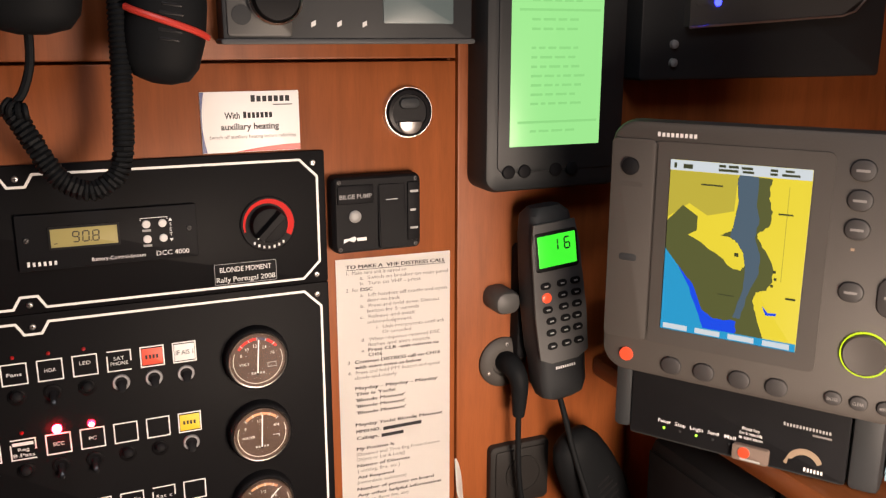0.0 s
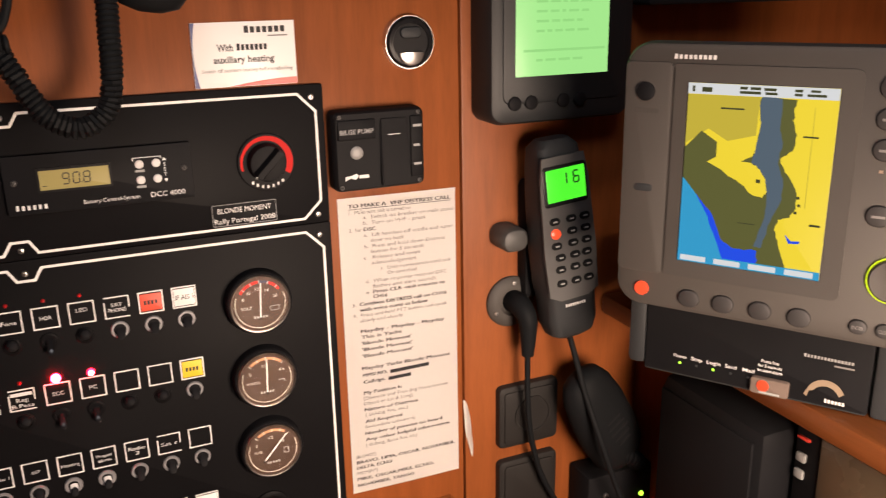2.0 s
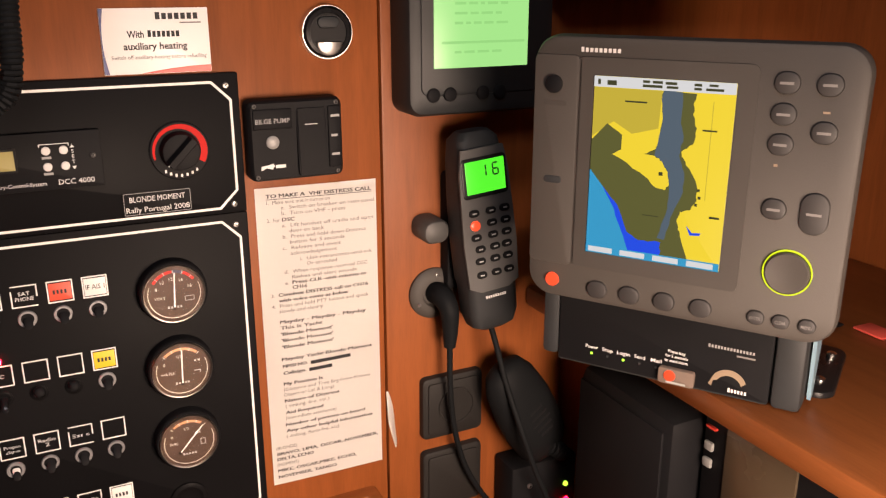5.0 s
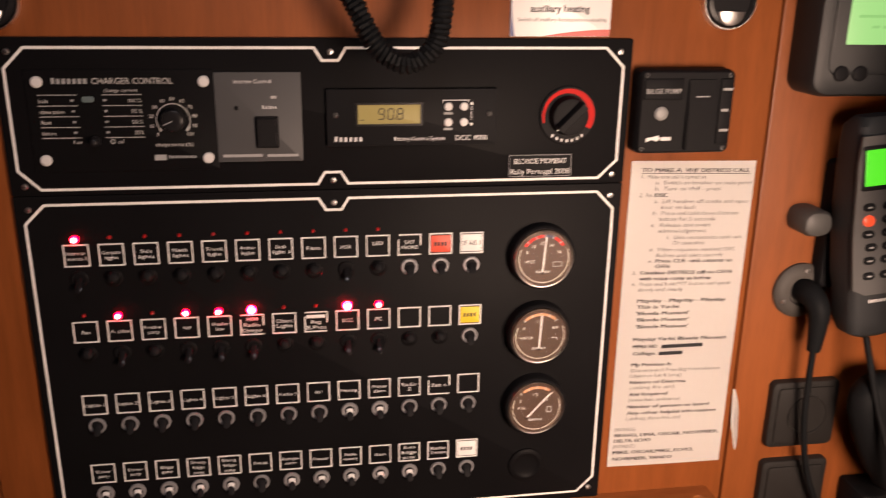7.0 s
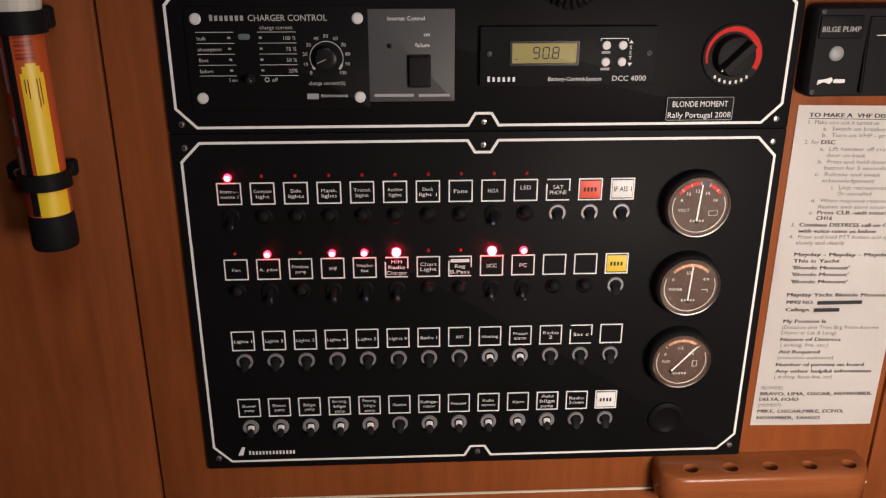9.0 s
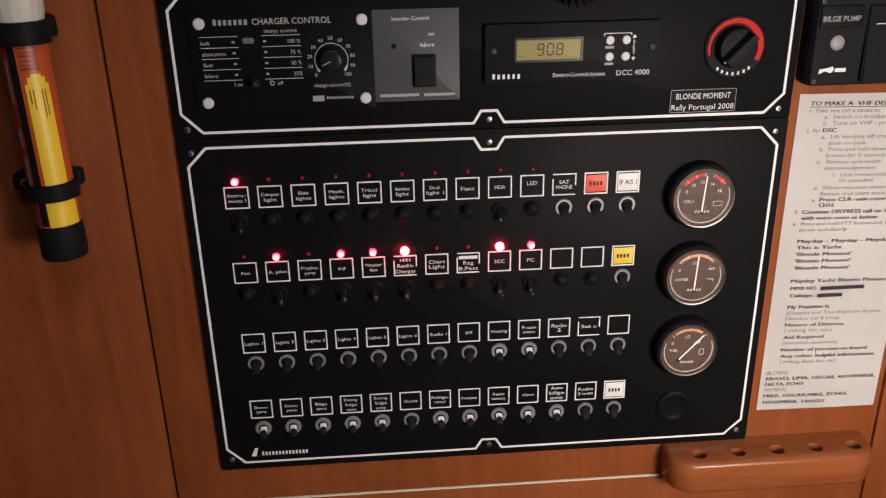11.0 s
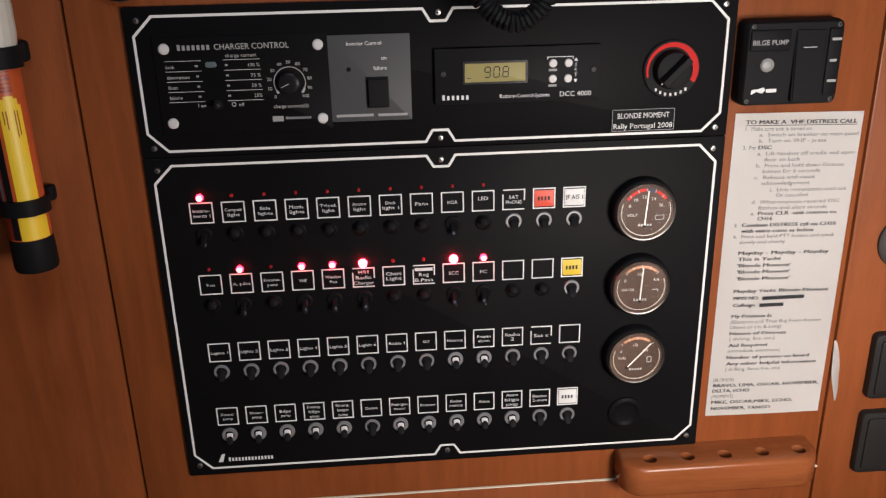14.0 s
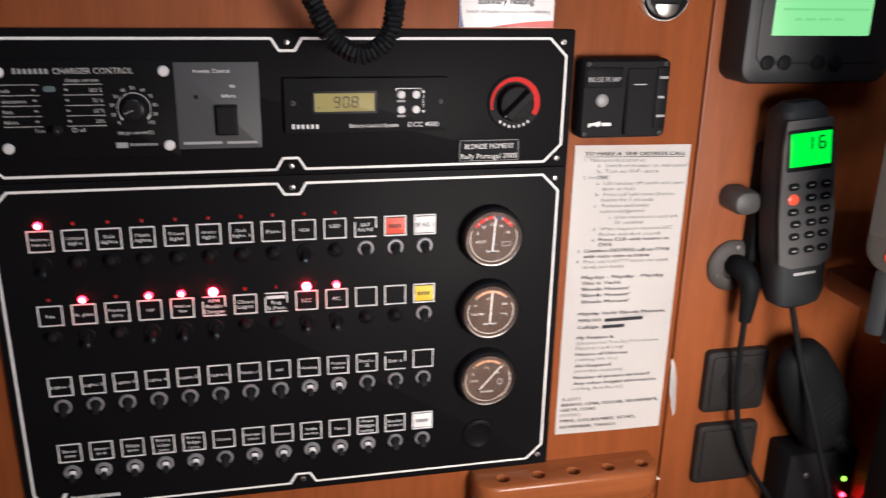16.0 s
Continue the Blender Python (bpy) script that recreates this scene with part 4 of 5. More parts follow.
edge = [bm.verts.new((0.1462, KY, 1.1118)), bm.verts.new((0.1462, KY, 1.1633))]
edge += [bm.verts.new((0.1512 - 0.0042 * math.sin(math.pi * (0.12 + 0.80 * k / 12)), KY, 1.1633 - 0.0515 * k / 12)) for k in range(13)]
bm.faces.new(edge)
part("navy_edge", bm, CARD_BLUE, card, smooth=False)
bm = bmesh.new()
bm.faces.new([bm.verts.new((x, KY, z)) for x, z in [(0.1740, 1.1118), (0.2308, 1.1118), (0.2308, 1.1172)] + [(0.2308 - 0.0568 * k / 12, 1.1172 - 0.0054 * (k / 12) ** 1.8) for k in range(1, 12)]])
part("red_sweep", bm, CARD_RED, card, smooth=False)
word_mark(0.1890, 0.2240, 1.1545, 1.1602, KY, BLACK_INK, card, 7, 0.72)
bar(0.2080, 0.2250, 1.1512, 1.1522, KY, SOFT_INK, card)
lettering("With", 0.1660, 1.1405, KY, 0.0078, BLACK_INK, card, 0.0130, 0.02)
word_mark(0.1820, 0.2080, 1.1407, 1.1462, KY, BLACK_INK, card, 7, 0.7)
lettering("auxiliary heating", 0.1625, 1.1310, KY, 0.0078, BLACK_INK, card, 0.0500, 0.02)
lettering("Switch off auxiliary heating before refuelling", 0.1525, 1.1235, KY, 0.0045, SOFT_INK, card, 0.0750)

# ---- bilge pump switch ----
bilge = thing("bilge_pump_switch", (0.301, 0, 1.013), "black plastic bilge pump switch with a broad rocker", "switch")
bm = bmesh.new()
prof = ((0, 0.0), (1, -0.012), (0.985, -0.0165), (0.93, -0.0190))
o = rr(0.0855, 0.0710, 0.006, 4, 0.2968, 1.0508)
loft(bm, [[(x, -0.0002, z) for x, z in o]] + [[(0.2968 + (x - 0.2968) * s, y, 1.0508 + (z - 1.0508) * s) for x, z in o] for s, y in prof[1:]])
part("housing", bm, BLACK, bilge)
BY = -0.0190
part("hood", box(0.2580, 0.2925, -0.0208, BY + 0.001, 1.0615, 1.0790, 0.0012), BLACK, bilge)
part("hood", box(0.3252, 0.3372, -0.0208, BY + 0.001, 1.0235, 1.0790, 0.0012), BLACK, bilge)
rk = bmesh.new()
loft(rk, [[(0.2965, BY + 0.002, 1.0185), (0.3230, BY + 0.002, 1.0185), (0.3230, BY + 0.002, 1.0800), (0.2965, BY + 0.002, 1.0810)],
          [(0.2965, BY - 0.0055, 1.0195), (0.3230, BY - 0.0055, 1.0195), (0.3230, BY - 0.0010, 1.0790), (0.2965, BY - 0.0010, 1.0790)]])
bmesh.ops.bevel(rk, geom=rk.edges[:], offset=0.0012, segments=2, affect="EDGES")
rocker = part("rocker", rk, BLACK, bilge)
bar(0.3035, 0.3150, 1.0638, 1.0644, BY - 0.0026, WHITE_INK, rocker)
part("lamp_lens", lathe(0.2745, 1.0500, [(0.0058, BY + 0.0005), (0.0058, BY - 0.001), (0.0050, BY - 0.0018), (0.002, BY - 0.0022)], 24), LENS_GREY, bilge, "frosted grey lamp lens")
lettering("BILGE PUMP", 0.2598, 1.0668, -0.0212, 0.0058, GREY_INK, bilge, 0.0305, 0.01)
for z, w in ((1.0690, 0.0090), (1.0515, 0.0065), (1.0345, 0.0085)):
    bar(0.3275, 0.3275 + w * 0.9, z, z + 0.0022, -0.0212, GREY_INK, bilge)
part("maker_mark", prism([(0.2630, 1.0255), (0.2680, 1.0278), (0.2730, 1.0262), (0.2755, 1.0290), (0.2740, 1.0315), (0.2690, 1.0300), (0.2635, 1.0295)], BY + 0.0003, BY - 0.0003), WHITE_INK, bilge)
bar(0.2760, 0.2850, 1.0270, 1.0300, BY - 0.0004, WHITE_INK, bilge)
for x, z in ((0.2600, 1.0818), (0.3335, 1.0818), (0.2600, 1.0198), (0.3335, 1.0198)):
    screw(x, z, -0.0180, bilge, 0.0022, DARK_GREY)


# ---- chrome-ringed sockets ----
def ringed_socket(x, z):
    s = thing("power_socket", (x, 0, z), "round black power socket with a polished chrome ring", "socket", "chrome sockets")
    part("ring", lathe(x, z, [(0.0238, -0.0002), (0.0238, -0.004), (0.0232, -0.0056), (0.0224, -0.0056), (0.0216, -0.003)], 56, cap=False), CHROME, s, "polished chrome ring")
    part("lid", lathe(x, z, [(0.0212, -0.0005), (0.0212, -0.0058), (0.0200, -0.0075), (0.0170, -0.0082), (0.0165, -0.0070), (0.004, -0.0068)], 48), BLACK_GLOSS, s)
    part("lid_insert", plate(x, z + 0.0085, 0.0200, 0.0100, -0.006, -0.0098, 0.0048, 0.0020, 6), CHARCOAL, s)
    bm = bmesh.new()
    loft(bm, [[(x + p[0] * k, y, z - 0.0085 + p[1] * k) for p in arc(0, 0, 0.0120, 180, 360, 16)] for y, k in ((-0.006, 1.0), (-0.0095, 0.96), (-0.0105, 0.85))])
    part("finger_lip", bm, STEEL, s)
    return s


ringed_socket(0.3332, 1.1411)
ringed_socket(-0.2500, 1.1375)

# ---- pencil holder ----
holder = thing("pencil_holder", (0.272, 0, 0.633), "varnished mahogany pencil rack block with five round holes", "pencil holder")


def rack_outline(d, inset):
    """Plan of the block: rounded front corners."""
    r, x0, x1 = 0.022, 0.1690 + inset, 0.3690 - inset
    d -= inset
    pts = [(x1, -0.0003)]
    pts = [(x0, -0.0003)] + [(x0 + r - r * math.cos(radians(a)), -d + r - r * math.sin(radians(a))) for a in range(0, 91, 15)]
    pts += [(x1 - r + r * math.sin(radians(a)), -d + r - r * math.cos(radians(a))) for a in range(0, 91, 15)] + [(x1, -0.0003)]
    return pts


bm = bmesh.new()
TOP, BORE, SIDES = 0.6695, 0.0064, 20
levels = [[bm.verts.new((x, y, z)) for x, y in rack_outline(0.040, i)] for z, i in ((0.6355, 0.0040), (0.6368, 0.0014), (0.6395, 0.0), (0.6645, 0.0), (0.6672, 0.0009), (0.6688, 0.0026), (TOP, 0.0050))]
for a, b in zip(levels, levels[1:]):
    for i in range(len(a)):
        bm.faces.new((a[i], a[(i + 1) % len(a)], b[(i + 1) % len(b)], b[i]))
bm.faces.new(levels[0])
mouths = [bm.edges.get((levels[-1][i], levels[-1][(i + 1) % len(levels[-1])])) for i in range(len(levels[-1]))]
for k in range(5):
    x = 0.1985 + k * 0.0378
    mouth = [bm.verts.new((x + (BORE + 0.0007) * math.cos(2 * math.pi * i / SIDES), -0.0235 + (BORE + 0.0007) * math.sin(2 * math.pi * i / SIDES), TOP)) for i in range(SIDES)]
    mouths += [bm.edges.new((mouth[i], mouth[(i + 1) % SIDES])) for i in range(SIDES)]
bmesh.ops.triangle_fill(bm, use_beauty=True, edges=mouths)
part("block", bm, MAHOGANY_BLOCK, holder)
for k in range(5):
    x, bore = 0.1985 + k * 0.0378, bmesh.new()
    rings = [[bore.verts.new((x + r * math.cos(2 * math.pi * i / SIDES), -0.0235 + r * math.sin(2 * math.pi * i / SIDES), z)) for i in range(SIDES)] for r, z in ((BORE + 0.0007, TOP), (BORE, TOP - 0.0008), (BORE, TOP - 0.0110), (BORE * 0.4, TOP - 0.0135))]
    for a, b in zip(rings, rings[1:]):
        for i in range(SIDES):
            bore.faces.new((a[i], a[(i + 1) % SIDES], b[(i + 1) % SIDES], b[i]))
    bore.faces.new(rings[-1])
    part("pencil_hole", bore, MAHOGANY_BLOCK, holder)

# ---- hand flare in its clips ----
flare = thing("hand_flare", (-0.352, -0.03, 0.9), "orange hand flare with yellow label, ivory cap and black base", "flare")
FX, FY = -0.3405, -0.036


def upright(x, y, profile, n=28, bm=None):
    bm = bm or bmesh.new()
    return loft(bm, [[(x + r * math.cos(2 * math.pi * k / n), y + r * math.sin(2 * math.pi * k / n), z) for k in range(n)] for r, z in profile])


def wrap(x, y, r, a0, a1, z0, z1, n=10):
    """A patch of print round the tube, angles measured from straight ahead."""
    bm = bmesh.new()
    rows = [[bm.verts.new((x + r * math.sin(radians(a0 + (a1 - a0) * i / n)), y - r * math.cos(radians(a0 + (a1 - a0) * i / n)), z)) for i in range(n + 1)] for z in (z0, z1)]
    for i in range(n):
        bm.faces.new((rows[0][i], rows[0][i + 1], rows[1][i + 1], rows[1][i]))
    return bm


part("tube", upright(FX, FY, [(0.0160, 0.9300), (0.0162, 0.9320), (0.0162, 1.0850), (0.0158, 1.0870)], 40), FLARE_ORANGE, flare)
part("base_cap", upright(FX, FY, [(0.0130, 0.9055), (0.0166, 0.9070), (0.0174, 0.9100), (0.0172, 0.9290), (0.0166, 0.9340), (0.0160, 0.9350)], 40), BLACK, flare, "ribbed black base cap")
part("top_cap", upright(FX, FY, [(0.0170, 1.0850), (0.0174, 1.0880), (0.0184, 1.0960), (0.0186, 1.1180), (0.0180, 1.1210), (0.0164, 1.1250), (0.0160, 1.1600), (0.0157, 1.1900), (0.0130, 1.1960)], 18), FLARE_CAP, flare, "faceted ivory plastic cap", False)
part("print_band", wrap(FX, FY, 0.0165, -24, -4, 0.9360, 1.0840), BLACK, flare)
part("print_band", wrap(FX, FY, 0.0165, -100, -24, 0.9360, 1.0840), FLARE_RED, flare)
for z0, z1 in ((0.955, 0.990), (0.998, 1.012), (1.030, 1.062)):
    part("print_mark", wrap(FX, FY, 0.0168, -40, -30, z0, z1), SOFT_INK, flare)
yl = part("yellow_label", wrap(FX, FY, 0.0166, 6, 64, 0.9650, 1.0440), FLARE_YELLOW, flare, "yellow printed label")
part("label_top", wrap(FX, FY, 0.0166, 13, 56, 1.0440, 1.0490, 8), FLARE_YELLOW, yl)
part("label_top", wrap(FX, FY, 0.0166, 22, 47, 1.0490, 1.0512, 6), FLARE_YELLOW, yl)
part("yellow_label", wrap(FX, FY, 0.0166, -2, 80, 0.9352, 0.9560, 16), FLARE_YELLOW, flare)
for a, h in ((14, 0.010), (21, 0.014), (42, 0.021), (49, 0.019)):
    part("print_mark", wrap(FX, FY, 0.0169, a, a + 2.5, 1.0400 - h, 1.0400, 2), FLARE_RED, yl)
for k in range(9):
    part("print_mark", wrap(FX, FY, 0.0168, 4, 48, 1.0540 + k * 0.0030, 1.0540 + k * 0.0030 + (0.0010 if k % 3 else 0.0018), 6), FLARE_RED, flare)


def pipe_clip(z, half):
    c = thing("pipe_clip", (FX - 0.03, 0, z), "black plastic pipe clip screwed to the bulkhead", "clip", "flare clips")
    bm = bmesh.new()
    n, a0, a1 = 26, -128, 128
    rows = []
    for r, dz in ((0.0170, -half), (0.0194, -half), (0.0194, half), (0.0170, half)):
        rows.append([bm.verts.new((FX + r * math.sin(radians(a0 + (a1 - a0) * i / n)), FY - r * math.cos(radians(a0 + (a1 - a0) * i / n)), z + dz)) for i in range(n + 1)])
    for a, b in zip(rows, rows[1:] + rows[:1]):
        for i in range(n):
            bm.faces.new((a[i], a[i + 1], b[i + 1], b[i]))
    part("strap", bm, BLACK, c)
    part("foot", box(FX - 0.037, FX + 0.006, -0.0190, -0.0003, z - half - 0.0003, z + half + 0.0003, 0.003), BLACK, c)
    part("foot", box(FX + 0.006, FX + 0.014, -0.0110, -0.0003, z - half - 0.0003, z + half + 0.0003, 0.003), BLACK, c)
    screw(FX - 0.0270, z, -0.0190, c, 0.0034)
    return c


pipe_clip(1.0790, 0.0080)
pipe_clip(0.9620, 0.0064)

# ---- upper radio, microphones and coiled cord ----
radio = thing("marine_radio", (0.28, 0, 1.2035), "black marine radio with silver edge and grey display", "radio")
part("body", plate(0.2760, 1.2720, 0.2220, 0.1370, -0.0003, -0.0270, 0.003, 0.002), CHARCOAL, radio)
part("edge", plate(0.2760, 1.2050, 0.2260, 0.0045, -0.0003, -0.0295, 0.002, 0.001), INV_GREY, radio, "silver lower edge")
part("end_panel", plate(0.1950, 1.2380, 0.0530, 0.0580, -0.026, -0.0290, 0.003, 0.001), DARK_GREY, radio)
part("speaker_dot", lathe(0.1800, 1.2260, [(0.0080, -0.0285), (0.0080, -0.0300), (0.003, -0.0302)], 24), CHARCOAL, radio)
part("display", plate(0.3350, 1.2380, 0.0660, 0.0360, -0.026, -0.0282, 0.002, 0.0006), LCD_GREY, radio)
dial = part("tuning_knob", lathe(0.2070, 1.2400, [(0.0205, -0.028), (0.0195, -0.040), (0.0180, -0.044), (0.006, -0.0445)], 48), BLACK_GLOSS, radio)
part("knob_ring", lathe(0.2070, 1.2400, [(0.0212, -0.0285), (0.0225, -0.033), (0.0222, -0.0385), (0.0205, -0.0400), (0.0200, -0.036)], 56, cap=False), CHROME, dial, "polished chrome ring")
for k in range(3):
    x = 0.2400 + k * 0.0225
    part("key_mark", flat([(x - 0.002, 1.2165), (x + 0.002, 1.2185), (x + 0.002, 1.2225), (x - 0.002, 1.2205)], -0.0274), WHITE_INK, radio)


def fist_microphone(frame_of, name, label, red=False):
    """A rounded hand microphone in its own upright frame."""
    m = thing(name, (0, 0, -0.045), label, "microphone", frame_of=frame_of)
    bm = bmesh.new()
    rings = []
    for z, w, d in ((-0.050, 0.010, 0.008), (-0.046, 0.026, 0.014), (-0.036, 0.034, 0.019), (-0.015, 0.038, 0.022), (0.010, 0.037, 0.022), (0.032, 0.032, 0.020), (0.044, 0.024, 0.015), (0.049, 0.010, 0.008)):
        rings.append([(w * math.cos(a) * (1 if abs(math.cos(a)) < 0.8 else 0.97), d * math.sin(a), z) for a in [2 * math.pi * k / 28 for k in range(28)]])
    loft(bm, rings)
    shell = part("shell", bm, RUBBER, m)
    for k in range(5):
        part("grille_slot", plate(0.002, -0.018 + k * 0.006, 0.026 - abs(k - 2) * 0.004, 0.0022, -0.0205, -0.0222, 0.001, 0.0005), BLACK_GLOSS, shell)
    if red:
        part("red_band", tube([(0.040 * math.sin(radians(a)), -0.0236 * math.cos(radians(a)), -0.006 - 0.00010 * a) for a in range(-66, 76, 8)], 0.0026, 8), CARD_RED, m, "red trim band")
    return m


fist_microphone(pose(0.1190, -0.058, 1.2255, 0, 8, 0) @ Matrix.Diagonal((0.82, 0.92, 1.04, 1)), "hand_microphone", "black hand microphone with a red trim band", True)
fist_microphone(pose(0.0270, -0.058, 1.2600, 0, 0, 0), "hand_microphone", "plain black hand microphone hanging above the panel")
cord = thing("coiled_cord", (0.055, -0.06, 1.085), "black coiled microphone cord hanging in a loop", "cord")
part("coil", coil([(0.006, -0.056, 1.158), (0.016, -0.060, 1.140), (0.0265, -0.062, 1.118), (0.036, -0.062, 1.1045), (0.0550, -0.062, 1.0955), (0.0745, -0.062, 1.107), (0.0805, -0.062, 1.128), (0.0825, -0.060, 1.160), (0.0850, -0.056, 1.215), (0.0860, -0.050, 1.300)], 0.0062, 0.0022, 0.0040), RUBBER, cord)
part("lead", tube(curve([(0.0240, -0.058, 1.2120), (0.0225, -0.058, 1.190), (0.0160, -0.057, 1.170), (0.0060, -0.056, 1.158)]), 0.0032, 8), RUBBER, cord)
part("coil_knot", coil([(0.0040, -0.058, 1.161), (0.010, -0.062, 1.157), (0.018, -0.062, 1.156)], 0.0046, 0.0022, 0.0044), RUBBER, cord)

# ---- receiver with the pale green display ----
nav = thing("weather_receiver", (0.47, 0, 1.066), "black weather receiver with a glowing pale green display", "receiver")
part("case", plate(0.4720, 1.2130, 0.1530, 0.2960, -0.0003, -0.0400, 0.014, 0.008, 6), BLACK_HAZED, nav)
part("fascia", plate(0.4720, 1.2200, 0.1290, 0.2720, -0.039, -0.0415, 0.008, 0.0015), BLACK_HAZED, nav)
scr = part("display", plate(0.4683, 1.2095, 0.0975, 0.2020, -0.041, -0.0424, 0.001, 0.0004), LCD_MINT, nav, "glowing pale green display")
for k in range(22):
    z = 1.1130 + k * 0.0085
    if k in (2, 14):
        bar(0.4270, 0.5130, z, z + 0.0022, -0.0427, LCD_MINT_LINE, scr, "text_bar")
    elif k not in (0, 3, 11):
        x = 0.4400
        while x < 0.490:
            w = random.uniform(0.004, 0.013)
            bar(x, x + w, z, z + 0.0022, -0.0427, LCD_MINT_LINE, scr, "text_bar")
            x += w + 0.003
for x in (0.4190, 0.4360, 0.4700, 0.4880):
    part("button", lathe(x, 1.0850, [(0.0066, -0.041), (0.0064, -0.0428), (0.0052, -0.0436), (0.002, -0.0438)], 24), BLACK, nav)

# ---- radio handset ----
HM = pose(0.4690, -0.020, 0.9520, -3.0, -5.5, 0)
hs = thing("radio_handset", (0, 0, -0.1), "dark grey radio handset with a bright green display reading 16", "handset", frame_of=HM)
bm = bmesh.new()
rings = []
outline = ((-0.103, 0.017, 0.010), (-0.098, 0.026, 0.016), (-0.085, 0.030, 0.019), (-0.055, 0.0305, 0.020), (-0.046, 0.0320, 0.021), (-0.010, 0.0325, 0.021), (0.030, 0.0310, 0.021), (0.070, 0.0280, 0.020), (0.090, 0.0250, 0.018), (0.097, 0.018, 0.012))
for z, w, d in outline:
    rings.append([(x, -0.020 + y, z) for x, y in rr(1.76 * w, 1.9 * d, 0.009, 5, 0.0015)])
loft(bm, rings)
part("shell", bm, CHARCOAL, hs)
bm = bmesh.new()
face = [(-0.0270, -0.052), (-0.0150, -0.0580), (0.0150, -0.0580), (0.0270, -0.052), (0.0285, -0.010), (0.0262, 0.060), (0.0225, 0.0830), (-0.0225, 0.0830), (-0.0262, 0.060), (-0.0285, -0.010)]
prism(face, -0.0395, -0.0420, bm)
part("face_plate", bm, HANDSET_GREY, hs, "dark grey key face")
part("display_rim", plate(0.0, 0.0555, 0.0480, 0.0390, -0.041, -0.0428, 0.004, 0.001), BLACK_GLOSS, hs)
disp = part("display", plate(0.0005, 0.0560, 0.0415, 0.0310, -0.0425, -0.0434, 0.001, 0.0003), LCD_GREEN, hs, "bright green display")
seven(-0.0040, 0.0560, 0.0110, 0.0050, "bc", disp, -0.0437, 0.0015, slant=0.0)
seven(0.0085, 0.0560, 0.0110, 0.0056, "acdefg", disp, -0.0437, 0.0015, slant=0.0)
for row, (z, xs) in enumerate(((0.022, (-0.015, 0.003, 0.018)), (0.010, (-0.015, 0.003, 0.018)), (-0.002, (-0.015, 0.003, 0.018)), (-0.014, (-0.012, 0.004, 0.017)), (-0.026, (-0.013, 0.003, 0.017)), (-0.040, (-0.013, 0.003, 0.017)))):
    for k, x in enumerate(xs):
        if (row, k) == (1, 0):
            part("distress_key", lathe(x, z, [(0.0052, -0.0415), (0.0050, -0.0436), (0.003, -0.0444), (0.001, -0.0445)], 18), LED_AMBER, hs, "glowing red key")
            continue
        key = part("key", plate(x, z, 0.0110, 0.0070, -0.0415, -0.0438, 0.0034, 0.0010), BLACK, hs)
        bar(x - 0.0022, x + 0.0020, z - 0.0006, z + 0.0008, -0.0440, GREY_INK, key)
word_mark(-0.0100, 0.0130, -0.0662, -0.0630, -0.0402, WHITE_INK, hs, 9)
clip = thing("handset_cradle", (0.428, 0, 0.935), "grey plastic handset cradle fixed to the bulkhead", "cradle")
part("arm", plate(0.4280, 0.9510, 0.0280, 0.0240, -0.0003, -0.0320, 0.010, 0.006), DARK_GREY, clip)
part("back", plate(0.4680, 0.9450, 0.0440, 0.1200, -0.0003, -0.0170, 0.006, 0.002), BLACK, clip)
hcord = thing("black_cable", (0.52, -0.07, 0.64), "thin black cable running from the handset to the console", "cable")
part("cord", tube(curve([(0.4800, -0.046, 0.852), (0.4840, -0.052, 0.830), (0.4900, -0.064, 0.790), (0.4990, -0.080, 0.745), (0.5150, -0.085, 0.695), (0.5350, -0.082, 0.648), (0.5500, -0.070, 0.600)]), 0.0030, 10), RUBBER, hcord)

# ---- plug in its round outlet ----
out = thing("round_outlet", (0.437, 0, 0.878), "round grey deck socket with two screws", "socket")
part("flange", lathe(0.4370, 0.8780, [(0.0270, -0.0003), (0.0270, -0.003), (0.0250, -0.0055), (0.0180, -0.0075), (0.0140, -0.0075), (0.012, -0.004)], 44), CASE_GREY, out)
screw(0.4390, 0.8985, -0.0060, out, 0.0022)
screw(0.4190, 0.8690, -0.0060, out, 0.0022)
plug = thing("power_plug", (0.437, -0.01, 0.83), "black angled power plug with its lead", "plug")
part("body", tube(curve([(0.4390, -0.004, 0.8790), (0.4390, -0.020, 0.8785), (0.4410, -0.030, 0.8690), (0.4420, -0.031, 0.850), (0.4420, -0.030, 0.828)]), lambda t: 0.0120 - 0.0058 * t ** 1.6, 18), RUBBER, plug)
part("lead", tube(curve([(0.4420, -0.030, 0.830), (0.4430, -0.029, 0.790), (0.4460, -0.027, 0.755), (0.4520, -0.026, 0.720), (0.4640, -0.025, 0.680), (0.4850, -0.024, 0.640), (0.5100, -0.022, 0.605), (0.5300, -0.022, 0.570)]), 0.0030, 10), RUBBER, plug)


def square_outlet(z):
    s = thing("square_outlet", (0.455, 0, z - 0.036), "square dark grey flush outlet with rounded corners", "outlet", "square outlets")
    part("frame", plate(0.4570, z, 0.0720, 0.0720, -0.0003, -0.0090, 0.006, 0.003), OUTLET_BROWN, s)
    part("lid", plate(0.4570, z, 0.0600, 0.0600, -0.0085, -0.0110, 0.004, 0.001), OUTLET_BROWN, s)
    return s


first = square_outlet(0.7480)
part("round_insert", lathe(0.4600, 0.7480, [(0.0215, -0.0105), (0.0215, -0.0125), (0.0195, -0.0125), (0.0190, -0.0112)], 36), OUTLET_BROWN, first)
square_outlet(0.6600)

